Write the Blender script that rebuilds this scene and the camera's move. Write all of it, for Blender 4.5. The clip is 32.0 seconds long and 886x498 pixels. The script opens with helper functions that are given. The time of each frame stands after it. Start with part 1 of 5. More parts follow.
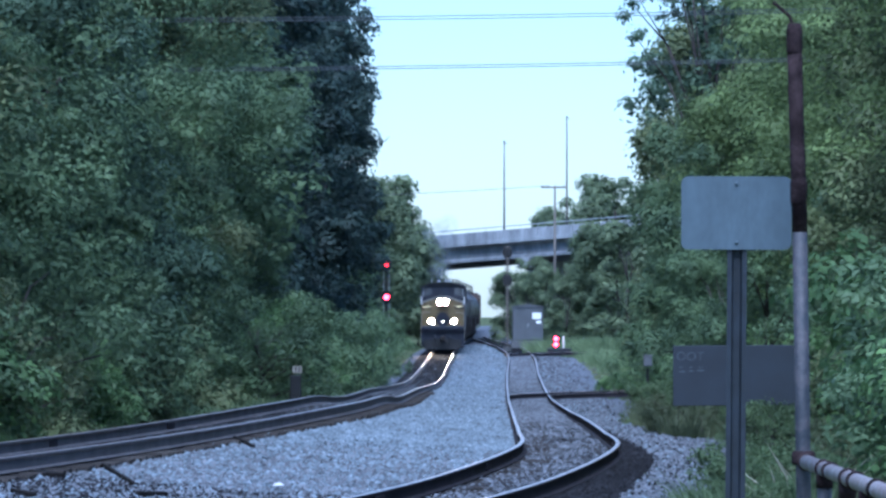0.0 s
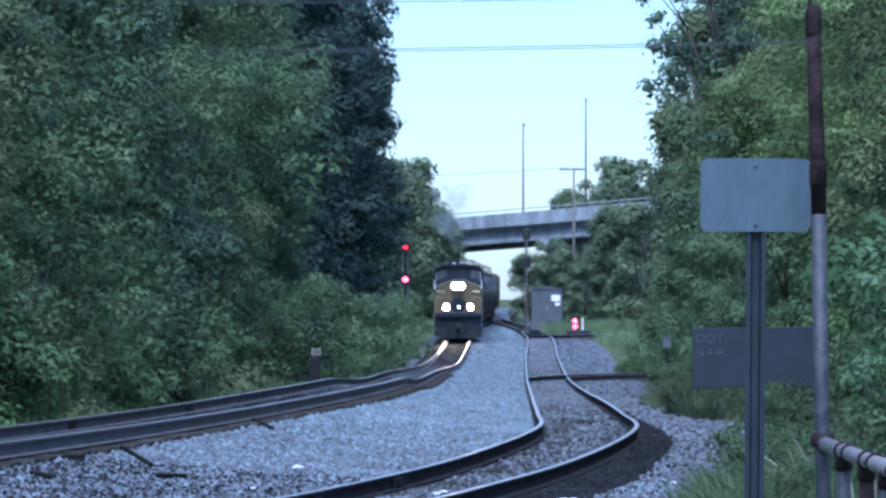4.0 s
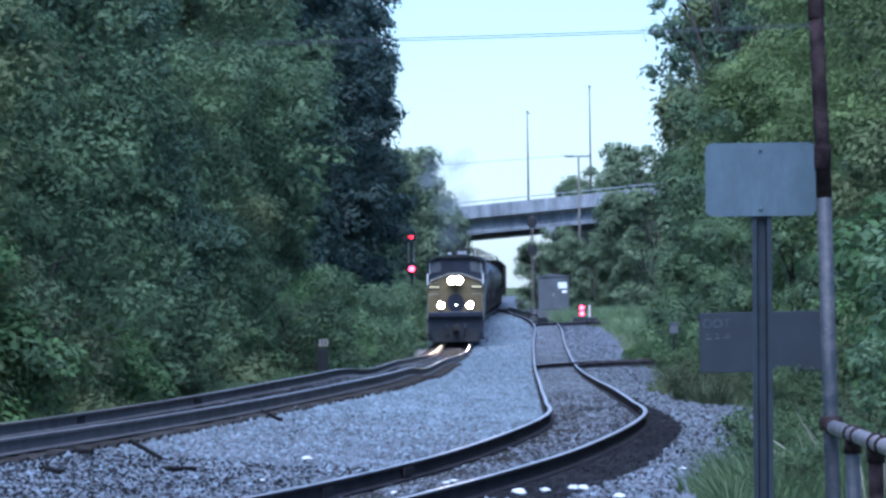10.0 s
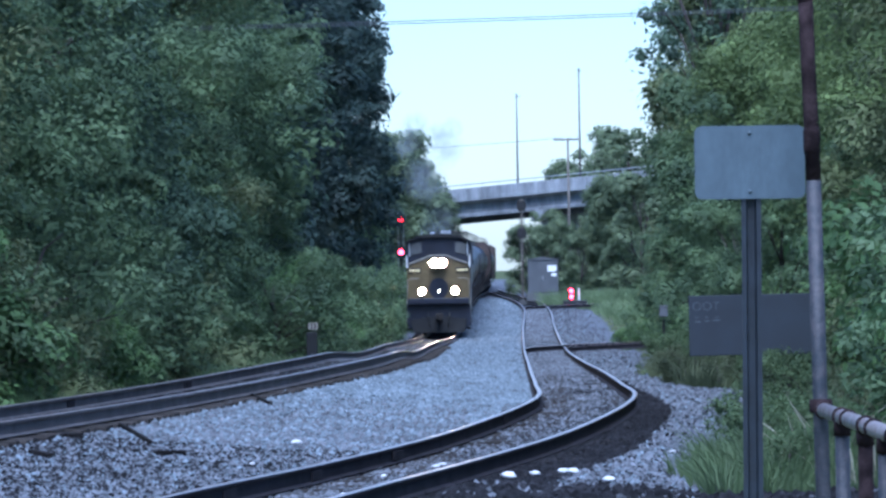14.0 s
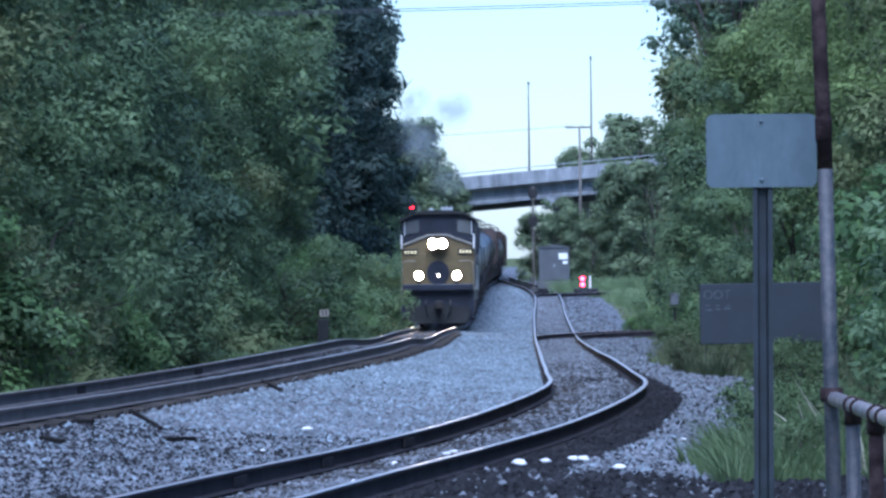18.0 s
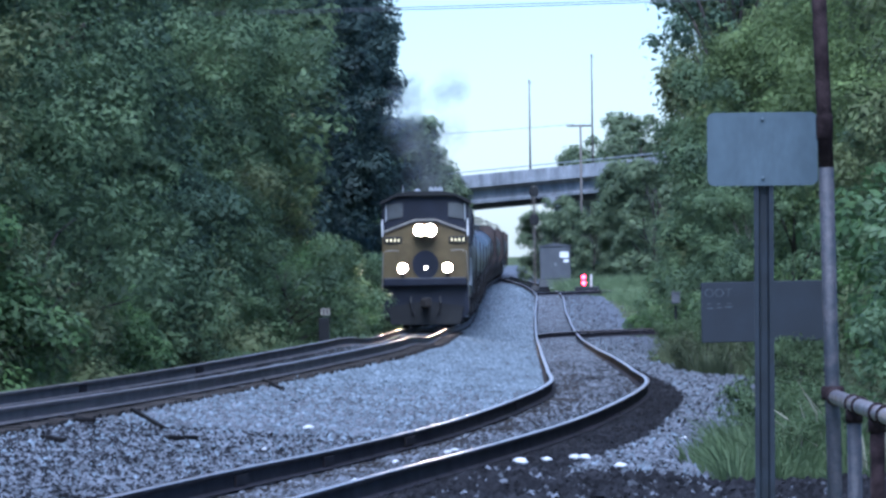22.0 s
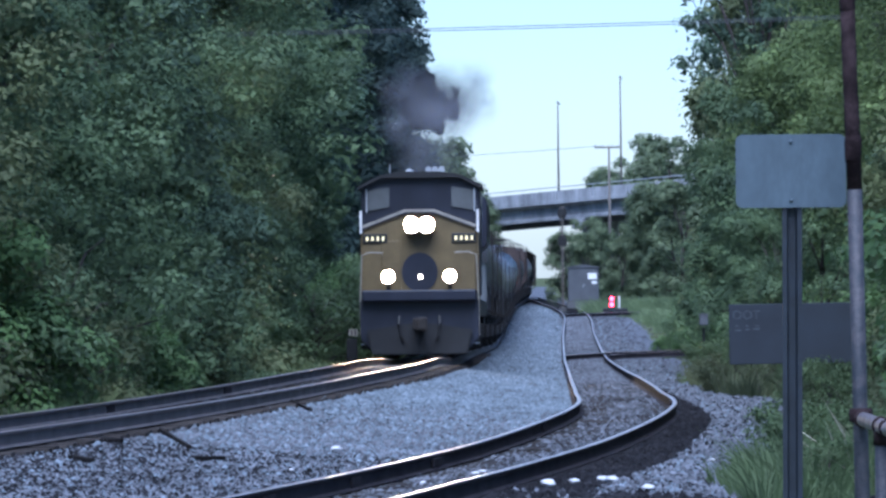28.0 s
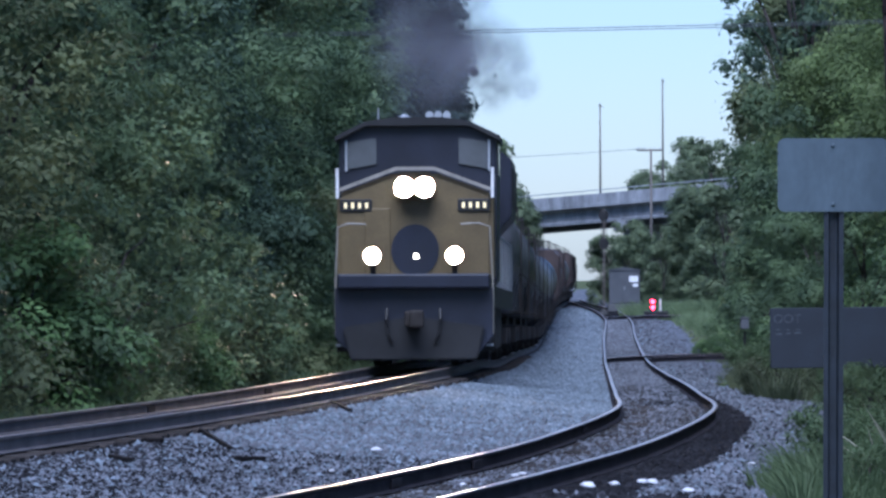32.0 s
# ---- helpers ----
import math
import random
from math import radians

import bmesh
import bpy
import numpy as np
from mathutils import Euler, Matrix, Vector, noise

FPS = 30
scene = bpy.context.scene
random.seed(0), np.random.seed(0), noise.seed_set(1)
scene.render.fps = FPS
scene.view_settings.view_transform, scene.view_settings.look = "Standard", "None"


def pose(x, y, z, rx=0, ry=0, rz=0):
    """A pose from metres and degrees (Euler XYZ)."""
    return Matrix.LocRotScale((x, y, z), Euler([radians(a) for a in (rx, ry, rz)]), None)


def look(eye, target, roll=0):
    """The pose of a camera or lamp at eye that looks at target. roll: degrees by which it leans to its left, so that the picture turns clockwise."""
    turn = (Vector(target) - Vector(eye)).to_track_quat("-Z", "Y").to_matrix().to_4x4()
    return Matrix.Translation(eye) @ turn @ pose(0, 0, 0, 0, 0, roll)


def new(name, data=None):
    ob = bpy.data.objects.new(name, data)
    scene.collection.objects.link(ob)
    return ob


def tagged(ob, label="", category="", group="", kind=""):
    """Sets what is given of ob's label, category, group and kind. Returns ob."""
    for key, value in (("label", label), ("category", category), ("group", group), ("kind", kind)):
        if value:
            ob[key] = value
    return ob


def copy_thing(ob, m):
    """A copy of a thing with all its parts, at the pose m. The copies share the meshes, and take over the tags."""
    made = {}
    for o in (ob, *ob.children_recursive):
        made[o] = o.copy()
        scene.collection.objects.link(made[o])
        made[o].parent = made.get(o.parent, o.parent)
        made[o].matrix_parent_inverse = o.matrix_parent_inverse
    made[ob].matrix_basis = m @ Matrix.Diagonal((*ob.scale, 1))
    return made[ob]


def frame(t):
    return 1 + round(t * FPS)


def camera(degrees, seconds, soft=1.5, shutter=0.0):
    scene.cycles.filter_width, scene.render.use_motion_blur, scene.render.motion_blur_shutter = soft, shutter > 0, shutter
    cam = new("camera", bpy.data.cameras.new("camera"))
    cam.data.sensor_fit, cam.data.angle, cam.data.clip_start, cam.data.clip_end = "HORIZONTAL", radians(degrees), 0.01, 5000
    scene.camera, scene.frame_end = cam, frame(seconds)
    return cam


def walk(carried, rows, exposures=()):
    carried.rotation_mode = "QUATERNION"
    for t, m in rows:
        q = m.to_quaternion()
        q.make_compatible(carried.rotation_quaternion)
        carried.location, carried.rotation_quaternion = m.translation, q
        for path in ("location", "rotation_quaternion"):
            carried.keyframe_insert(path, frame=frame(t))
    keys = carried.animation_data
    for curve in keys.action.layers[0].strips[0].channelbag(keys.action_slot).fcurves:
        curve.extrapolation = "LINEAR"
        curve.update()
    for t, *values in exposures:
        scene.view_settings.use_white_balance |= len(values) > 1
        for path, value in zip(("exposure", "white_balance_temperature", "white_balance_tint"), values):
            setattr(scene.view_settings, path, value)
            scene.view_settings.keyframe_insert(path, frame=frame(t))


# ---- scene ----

# ---- camera: a tripod at the crossing, panned by hand through a long lens ----
EYE = (0.0, 0.0, 1.9)
# seconds, yaw, pitch, roll in degrees
PATH = [
    (0, 0.000, 0.748, 0.000), (0.5, 0.042, 0.742, 0.101), (1, 0.135, 0.670, -0.006), (1.5, 0.169, 0.627, 0.094), (2, 0.151, 0.552, 0.090),
    (2.5, 0.104, 0.520, 0.121), (3, 0.157, 0.536, 0.008), (3.5, 0.224, 0.594, -0.077), (4, 0.215, 0.546, 0.013), (4.5, 0.251, 0.473, -0.131),
    (6.5, 0.218, 0.409, 0.121), (7, 0.246, 0.437, 0.287), (7.5, 0.204, 0.409, 0.587), (8, 0.208, 0.422, 0.678), (8.5, 0.220, 0.364, 0.627),
    (9, 0.244, 0.358, 0.748), (9.5, 0.282, 0.371, 0.816), (10, 0.289, 0.423, 0.874), (10.5, 0.263, 0.374, 1.071), (11, 0.191, 0.303, 0.935),
    (11.5, 0.182, 0.312, 0.867), (12, 0.149, 0.243, 0.855), (12.5, 0.108, 0.207, 1.045), (13, 0.128, 0.226, 0.920), (13.5, 0.157, 0.255, 0.922),
    (14, 0.170, 0.232, 0.961), (14.5, 0.169, 0.181, 0.850), (16.5, 0.294, 0.127, 0.868), (17, 0.269, 0.098, 0.974), (17.5, 0.273, 0.080, 0.884),
    (18, 0.297, 0.091, 0.765), (18.5, 0.305, 0.071, 0.844), (19, 0.298, 0.114, 0.931), (19.5, 0.355, 0.165, 0.903), (20, 0.344, 0.158, 0.859),
    (20.5, 0.297, 0.153, 0.733), (21, 0.269, 0.108, 0.663), (21.5, 0.266, 0.081, 0.717), (22, 0.309, 0.075, 0.803), (22.5, 0.305, 0.085, 0.756),
    (23, 0.313, 0.094, 0.827), (23.5, 0.250, 0.111, 0.673), (24, 0.288, 0.209, 0.723), (24.5, 0.335, 0.290, 0.753), (25, 0.384, 0.290, 0.632),
    (25.5, 0.426, 0.255, 0.604), (27.5, 0.585, 0.275, 0.488), (28, 0.627, 0.318, 0.651), (28.5, 0.629, 0.319, 0.644), (29, 0.689, 0.316, 0.613),
    (29.5, 0.781, 0.328, 0.571), (30, 0.877, 0.357, 0.492), (30.5, 1.050, 0.377, 0.413), (31, 1.146, 0.392, 0.422), (31.5, 1.131, 0.368, 0.401),
    (32, 1.093, 0.342, 0.295),
]

cam = camera(10.0, 32.0, soft=2.8)
walk(cam, [(t, pose(*EYE, 90 + p, r, w)) for t, w, p, r in PATH],
     exposures=[(0.0, 1.08, 4600, 11), (16.0, 1.13, 4700, 13), (26.0, 1.08, 4800, 14), (32.0, 0.68, 4900, 18)])

# ---- world and light: clear dusk, sun already down behind the trees ----
world = bpy.data.worlds.new("dusk_sky")
scene.world = world
world.use_nodes = True
wn = world.node_tree.nodes
sky = wn.new("ShaderNodeTexSky")
sky.sky_type = "NISHITA"
sky.sun_disc = False
sky.sun_elevation = radians(55)
sky.sun_rotation = radians(185)
sky.dust_density = 0.45
sky.ozone_density = 3.0
wn["Background"].inputs["Strength"].default_value = 0.075
world.node_tree.links.new(sky.outputs["Color"], wn["Background"].inputs["Color"])
sun_data = bpy.data.lights.new("sun", "SUN")
sun_data.energy, sun_data.angle, sun_data.color = 3.3, radians(50), (1.0, 0.96, 0.9)
sun = new("sun", sun_data)
sun.matrix_basis = look((0, 0, 60), (0.09, 0.52, 60 - 0.85))


# ---- materials ----
def material(name, base, rough=0.7, metal=0.0, vary=0.25, scale=3.0, fine=40.0, bump=0.2, dist=0.02,
             rand="", spread=0.25, second=None, trans=0.0, coords="Object", stretch=None):
    """A surface with a base colour, two scales of variation and fine relief. rand: 'object' or 'island'."""
    m = bpy.data.materials.new(name)
    m.use_nodes = True
    nt = m.node_tree
    n, l = nt.nodes, nt.links
    b = n["Principled BSDF"]
    tc = n.new("ShaderNodeTexCoord")
    co = tc.outputs[coords]
    if stretch:
        mp = n.new("ShaderNodeMapping")
        mp.inputs["Scale"].default_value = stretch
        l.new(co, mp.inputs["Vector"])
        co = mp.outputs["Vector"]
    n1 = n.new("ShaderNodeTexNoise")
    n1.inputs["Scale"].default_value, n1.inputs["Detail"].default_value = scale, 6
    n2 = n.new("ShaderNodeTexNoise")
    n2.inputs["Scale"].default_value, n2.inputs["Detail"].default_value = fine, 4
    l.new(co, n1.inputs["Vector"])
    l.new(co, n2.inputs["Vector"])
    ramp = n.new("ShaderNodeValToRGB")
    lo = [c * (1 - vary) for c in base]
    hi = second if second else [min(1, c * (1 + vary)) for c in base]
    ramp.color_ramp.elements[0].color, ramp.color_ramp.elements[1].color = (*lo, 1), (*hi, 1)
    ramp.color_ramp.elements[0].position, ramp.color_ramp.elements[1].position = 0.35, 0.68
    l.new(n1.outputs["Fac"], ramp.inputs["Fac"])
    mul = n.new("ShaderNodeMix")
    mul.data_type, mul.blend_type = "RGBA", "MULTIPLY"
    mul.inputs["Factor"].default_value = 1.0
    r2 = n.new("ShaderNodeMapRange")
    r2.inputs["To Min"].default_value, r2.inputs["To Max"].default_value = 1 - vary, 1 + vary
    l.new(n2.outputs["Fac"], r2.inputs["Value"])
    l.new(ramp.outputs["Color"], mul.inputs[6])
    l.new(r2.outputs["Result"], mul.inputs[7])
    out = mul.outputs[2]
    if rand:
        if rand == "object":
            src = n.new("ShaderNodeObjectInfo").outputs["Random"]
        else:
            src = n.new("ShaderNodeNewGeometry").outputs["Random Per Island"]
        mr = n.new("ShaderNodeMapRange")
        mr.inputs["To Min"].default_value, mr.inputs["To Max"].default_value = 1 - spread, 1 + spread
        l.new(src, mr.inputs["Value"])
        m3 = n.new("ShaderNodeMix")
        m3.data_type, m3.blend_type = "RGBA", "MULTIPLY"
        m3.inputs["Factor"].default_value = 1.0
        l.new(out, m3.inputs[6])
        l.new(mr.outputs["Result"], m3.inputs[7])
        out = m3.outputs[2]
    l.new(out, b.inputs["Base Color"])
    b.inputs["Roughness"].default_value, b.inputs["Metallic"].default_value = rough, metal
    if bump:
        bp = n.new("ShaderNodeBump")
        bp.inputs["Strength"].default_value, bp.inputs["Distance"].default_value = bump, dist
        l.new(n2.outputs["Fac"], bp.inputs["Height"])
        l.new(bp.outputs["Normal"], b.inputs["Normal"])
    if trans:
        tr = n.new("ShaderNodeBsdfTranslucent")
        l.new(out, tr.inputs["Color"])
        mx = n.new("ShaderNodeMixShader")
        mx.inputs["Fac"].default_value = trans
        l.new(b.outputs["BSDF"], mx.inputs[1])
        l.new(tr.outputs["BSDF"], mx.inputs[2])
        l.new(mx.outputs["Shader"], n["Material Output"].inputs["Surface"])
    return m


def glow(name, color, strength):
    m = bpy.data.materials.new(name)
    m.use_nodes = True
    b = m.node_tree.nodes["Principled BSDF"]
    b.inputs["Base Color"].default_value = (*color, 1)
    b.inputs["Emission Color"].default_value = (*color, 1)
    b.inputs["Emission Strength"].default_value = strength
    return m


def leaves(name, base, second, spread=0.08):
    m = material(name, base, rough=0.62, vary=0.38, scale=0.7, fine=2.0, bump=0, rand="island",
                 spread=spread, second=second, trans=0.42)
    m.node_tree.nodes["Principled BSDF"].inputs["Specular IOR Level"].default_value = 0.25
    return m


LEAF_MID = leaves("leaf_green", (0.102, 0.158, 0.09), (0.2, 0.28, 0.134))
LEAF_DARK = leaves("leaf_dark_green", (0.074, 0.12, 0.084), (0.146, 0.214, 0.13))
LEAF_BRIGHT = leaves("leaf_bright_green", (0.108, 0.186, 0.076), (0.205, 0.32, 0.115))
LEAF_OLIVE = leaves("leaf_olive_green", (0.108, 0.138, 0.072), (0.204, 0.242, 0.11))
LEAF_LIGHT = leaves("leaf_yellow_green", (0.122, 0.172, 0.072), (0.23, 0.306, 0.112))
# far leaves: the haze of distance is mixed into their base colour
LEAF_FAR_HAZE = leaves("leaf_far_haze_green", (0.122, 0.162, 0.09), (0.198, 0.248, 0.134))
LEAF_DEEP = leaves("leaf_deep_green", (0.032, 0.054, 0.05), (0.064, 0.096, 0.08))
BARK = material("bark", (0.04, 0.033, 0.028), rough=0.9, vary=0.35, scale=4, fine=30, bump=0.6)
GRASS = leaves("grass_blade", (0.085, 0.13, 0.06), (0.15, 0.205, 0.09), 0.2)
WEED = leaves("olive_weed", (0.075, 0.098, 0.05), (0.14, 0.16, 0.08))
MEADOW = leaves("meadow_grass", (0.15, 0.21, 0.10), (0.235, 0.31, 0.155))
STRAW = leaves("dry_grass", (0.32, 0.30, 0.2), (0.45, 0.43, 0.33))
GRAVEL = material("gravel_bed", (0.085, 0.092, 0.112), rough=0.9, vary=0.3, scale=1.2, fine=22, bump=0.9, dist=0.04)
STONE = material("ballast_stone", (0.12, 0.145, 0.172), rough=0.85, vary=0.34, scale=1.7, fine=30, bump=0.3,
                 rand="island", spread=0.5)
DIRT = material("oily_cinder", (0.012, 0.0115, 0.0128), rough=0.95, vary=0.35, scale=2.5, fine=26, bump=0.9, dist=0.03)
STONE_DARK = material("dirty_ballast_stone", (0.094, 0.1, 0.116), rough=0.9, vary=0.3, scale=0.9, fine=30, bump=0.3,
                      rand="island", spread=0.55)
CINDER_STONE = material("cinder_stone", (0.015, 0.0148, 0.017), rough=0.95, vary=0.3, scale=0.9, fine=30, bump=0.3,
                        rand="island", spread=0.6)
WHITE_STONE = material("white_stone", (0.58, 0.58, 0.6), rough=0.8, vary=0.12, scale=8, fine=40, bump=0.3)
SOIL = material("soil_and_weeds", (0.07, 0.085, 0.04), rough=1.0, vary=0.35, scale=0.4, fine=6, bump=0.8, dist=0.1,
                second=(0.11, 0.13, 0.06))
RUST = material("rail_rust", (0.032, 0.028, 0.031), rough=0.75, metal=0.0, vary=0.3, scale=2, fine=40, bump=0.2)
RUST_MAIN = material("main_rail_rust", (0.13, 0.116, 0.116), rough=0.7, metal=0.25, vary=0.25, scale=2, fine=40, bump=0.2)
# polished steel; its warm tint imitates headlight glow on the rail heads
STEEL_RUN = material("polished_headlit_rail_steel", (0.64, 0.5, 0.44), rough=0.28, metal=0.8, vary=0.08, scale=1, fine=30, bump=0.04)
TIE = material("creosoted_tie", (0.035, 0.031, 0.029), rough=0.9, vary=0.35, scale=3, fine=35, bump=0.5, rand="object", spread=0.35)
CHAR = material("blackened_timber", (0.012, 0.011, 0.011), rough=0.95, vary=0.3, scale=6, fine=40, bump=0.4)
CONCRETE = material("bridge_concrete", (0.235, 0.245, 0.26), rough=0.85, vary=0.32, scale=0.9, fine=5, bump=0.2, stretch=(1, 1, 0.3))
# for weathered footings, and as painted shade on the beam below the bridge deck
CONCRETE_DARK = material("weathered_shaded_concrete", (0.09, 0.092, 0.095), rough=0.9, vary=0.25, scale=0.4, fine=4, bump=0.2)
GALV = material("galvanised_steel", (0.42, 0.44, 0.46), rough=0.5, metal=0.6, vary=0.12, scale=2, fine=20, bump=0.05)
WOODPOLE = material("weathered_pole", (0.13, 0.115, 0.10), rough=0.9, vary=0.25, scale=1, fine=20, bump=0.3)
CABLE = material("cable_black", (0.06, 0.065, 0.075), rough=0.6, vary=0.1, bump=0)
BLACK = material("black_paint", (0.012, 0.012, 0.013), rough=0.55, vary=0.3, scale=2, fine=20, bump=0.1)
ALU_GREY = material("aluminium_cabinet", (0.10, 0.105, 0.115), rough=0.5, metal=0.3, vary=0.1, scale=1.5, fine=20, bump=0.05)
SIGN_BACK = material("aluminium_plate", (0.072, 0.096, 0.116), rough=0.6, metal=0.2, vary=0.12, scale=14, fine=60, bump=0.05, stretch=(1, 1, 0.45))
POST = material("sign_post_paint", (0.011, 0.015, 0.022), rough=0.5, metal=0.0, vary=0.3, scale=9, fine=60, bump=0.1)
PIPE = material("rusty_pipe", (0.045, 0.052, 0.066), rough=0.6, metal=0.2, vary=0.45, scale=22, fine=90, bump=0.3,
                second=(0.062, 0.056, 0.062))
PIPE_PALE = material("pale_pipe", (0.42, 0.39, 0.4), rough=0.55, metal=0.2, vary=0.25, scale=22, fine=90, bump=0.2, second=(0.15, 0.1, 0.09))
PIPE_RUST = material("pipe_rust", (0.016, 0.0105, 0.0115), rough=0.95, metal=0.0, vary=0.4, scale=14, fine=80, bump=0.4,
                     second=(0.036, 0.024, 0.025))
BOARD = material("grey_board", (0.013, 0.018, 0.026), rough=0.7, vary=0.18, scale=2, fine=30, bump=0.1)
CHALK = material("pale_marks", (0.055, 0.062, 0.075), rough=0.8, vary=0.3, scale=12, fine=60, bump=0)
WHITE = material("white_paint", (0.75, 0.75, 0.74), rough=0.6, vary=0.12, scale=6, fine=40, bump=0.05)
BLUE = material("loco_dark_blue", (0.014, 0.016, 0.028), rough=0.45, vary=0.25, scale=1.2, fine=20, bump=0.08)
YELLOW = material("loco_yellow", (0.12, 0.088, 0.038), rough=0.5, vary=0.2, scale=1.5, fine=20, bump=0.06)
CREAM = material("cream_paint", (0.28, 0.26, 0.22), rough=0.6, vary=0.2, scale=4, fine=30, bump=0.05)
GRIME = material("truck_grime", (0.025, 0.021, 0.019), rough=0.85, vary=0.35, scale=3, fine=25, bump=0.3)
TANK = material("tank_black", (0.016, 0.016, 0.018), rough=0.36, vary=0.3, scale=0.8, fine=14, bump=0.06)
TANK_GREY = material("tank_pale", (0.1, 0.1, 0.108), rough=0.38, vary=0.18, scale=0.8, fine=14, bump=0.06)
HOPPER_RED = material("hopper_brown", (0.05, 0.034, 0.03), rough=0.7, vary=0.3, scale=0.8, fine=14, bump=0.1)
for dull in (DIRT, CINDER_STONE, TIE, CHAR, SOIL, RUST, PIPE_RUST):
    dull.node_tree.nodes["Principled BSDF"].inputs["Specular IOR Level"].default_value = 0.1
# the panes' grey holds a painted reflection of the sky
GLASS = material("cab_glass_sky_grey", (0.075, 0.08, 0.09), rough=0.08, vary=0.1, bump=0)
LAMP_WHITE = glow("headlight_glow", (1.0, 0.66, 0.34), 1300.0)
LAMP_DITCH = glow("ditch_light_glow", (1.0, 0.66, 0.34), 1000.0)
LAMP_SMALL = glow("small_lamp_glow", (1.0, 0.8, 0.5), 12.0)
LAMP_RED = glow("red_signal_glow", (1.0, 0.02, 0.035), 16.0)
LAMP_RED_DIM = glow("red_signal_dim_glow", (1.0, 0.012, 0.02), 5.0)
NUMBER_GLOW = glow("number_board_glow", (1.0, 0.85, 0.45), 0.28)


def smoke_material(name, dense, soot=(0.12, 0.125, 0.145)):
    """Thin soot: thickest at the middle of a puff, ragged and clear at its rim."""
    m = bpy.data.materials.new(name)
    m.use_nodes = True
    n, l = m.node_tree.nodes, m.node_tree.links
    b = n["Principled BSDF"]
    b.inputs["Base Color"].default_value = (*soot, 1)
    b.inputs["Roughness"].default_value = 1.0
    b.inputs["Specular IOR Level"].default_value = 0.0
    tc, oi = n.new("ShaderNodeTexCoord"), n.new("ShaderNodeObjectInfo")
    tx = n.new("ShaderNodeTexNoise")
    tx.noise_dimensions = "4D"
    tx.inputs["Scale"].default_value, tx.inputs["Detail"].default_value = 1.5, 4
    w = n.new("ShaderNodeMath")
    w.operation, w.inputs[1].default_value = "MULTIPLY", 60.0
    l.new(oi.outputs["Random"], w.inputs[0])
    l.new(w.outputs[0], tx.inputs["W"])
    l.new(tc.outputs["Object"], tx.inputs["Vector"])
    mr = n.new("ShaderNodeMapRange")
    mr.inputs["From Min"].default_value, mr.inputs["From Max"].default_value = 0.3, 0.65
    mr.inputs["To Min"].default_value, mr.inputs["To Max"].default_value = 0.15, 1.0
    l.new(tx.outputs["Fac"], mr.inputs["Value"])
    far = n.new("ShaderNodeVectorMath")
    far.operation = "LENGTH"
    l.new(tc.outputs["Object"], far.inputs[0])
    rim = n.new("ShaderNodeMapRange")
    rim.interpolation_type = "SMOOTHSTEP"
    rim.inputs["From Min"].default_value, rim.inputs["From Max"].default_value = 0.1, 1.0
    rim.inputs["To Min"].default_value, rim.inputs["To Max"].default_value = dense, 0.0
    l.new(far.outputs["Value"], rim.inputs["Value"])
    al = n.new("ShaderNodeMath")
    al.operation = "MULTIPLY"
    l.new(mr.outputs["Result"], al.inputs[0])
    l.new(rim.outputs["Result"], al.inputs[1])
    l.new(al.outputs[0], b.inputs["Alpha"])
    return m


SMOKE = smoke_material("diesel_smoke", 0.62)
SMOKE_MID = smoke_material("drifting_diesel_smoke", 0.62, (0.12, 0.125, 0.145))
# bluish soot: the haze before the far trees is put into its colour
SMOKE_HAZE = smoke_material("thin_smoke_haze", 0.46, (0.17, 0.19, 0.225))


# ---- mesh helpers ----
def mesh_ob(name, verts, faces, mat, parent=None, label="", smooth=False):
    me = bpy.data.meshes.new(name)
    me.from_pydata(verts, [], faces)
    me.materials.append(mat)
    if smooth:
        me.polygons.foreach_set("use_smooth", [True] * len(me.polygons))
    me.update()
    ob = new(name, me)
    if parent:
        ob.parent = parent
    if label:
        tagged(ob, label)
    return ob


def part(name, bm, mat, parent=None, label="", smooth=False):
    me = bpy.data.meshes.new(name)
    bm.normal_update()
    bm.to_mesh(me)
    bm.free()
    me.materials.append(mat)
    if smooth:
        me.polygons.foreach_set("use_smooth", [True] * len(me.polygons))
    ob = new(name, me)
    if parent:
        ob.parent = parent
    if label:
        tagged(ob, label)
    return ob


def thing(name, m, label, category, group="", kind=""):
    e = new(name)
    e.matrix_basis = m
    e.empty_display_size = 0.2
    return tagged(e, label, category, group, kind)


def add_box(bm, c, size, bevel=0.0, m=None):
    """A bevelled block with centre c."""
    r = bmesh.ops.create_cube(bm, size=1.0, matrix=Matrix.Translation(c) @ (m or Matrix()) @ Matrix.Diagonal((*size, 1)))
    if bevel:
        es = {e for v in r["verts"] for e in v.link_edges}
        bmesh.ops.bevel(bm, geom=list(es), offset=bevel, segments=2, affect="EDGES", profile=0.6)
    return bm


def box(c, size, bevel=0.02, m=None):
    return add_box(bmesh.new(), c, size, bevel, m)


def add_rod(bm, a, b, r, r2=None, seg=10):
    a, b = Vector(a), Vector(b)
    d = b - a
    m = Matrix.Translation((a + b) / 2) @ d.to_track_quat("Z", "Y").to_matrix().to_4x4()
    bmesh.ops.create_cone(bm, cap_ends=True, segments=seg, radius1=r, radius2=r if r2 is None else r2, depth=d.length, matrix=m)
    return bm


def rod(a, b, r, r2=None, seg=10):
    return add_rod(bmesh.new(), a, b, r, r2, seg)


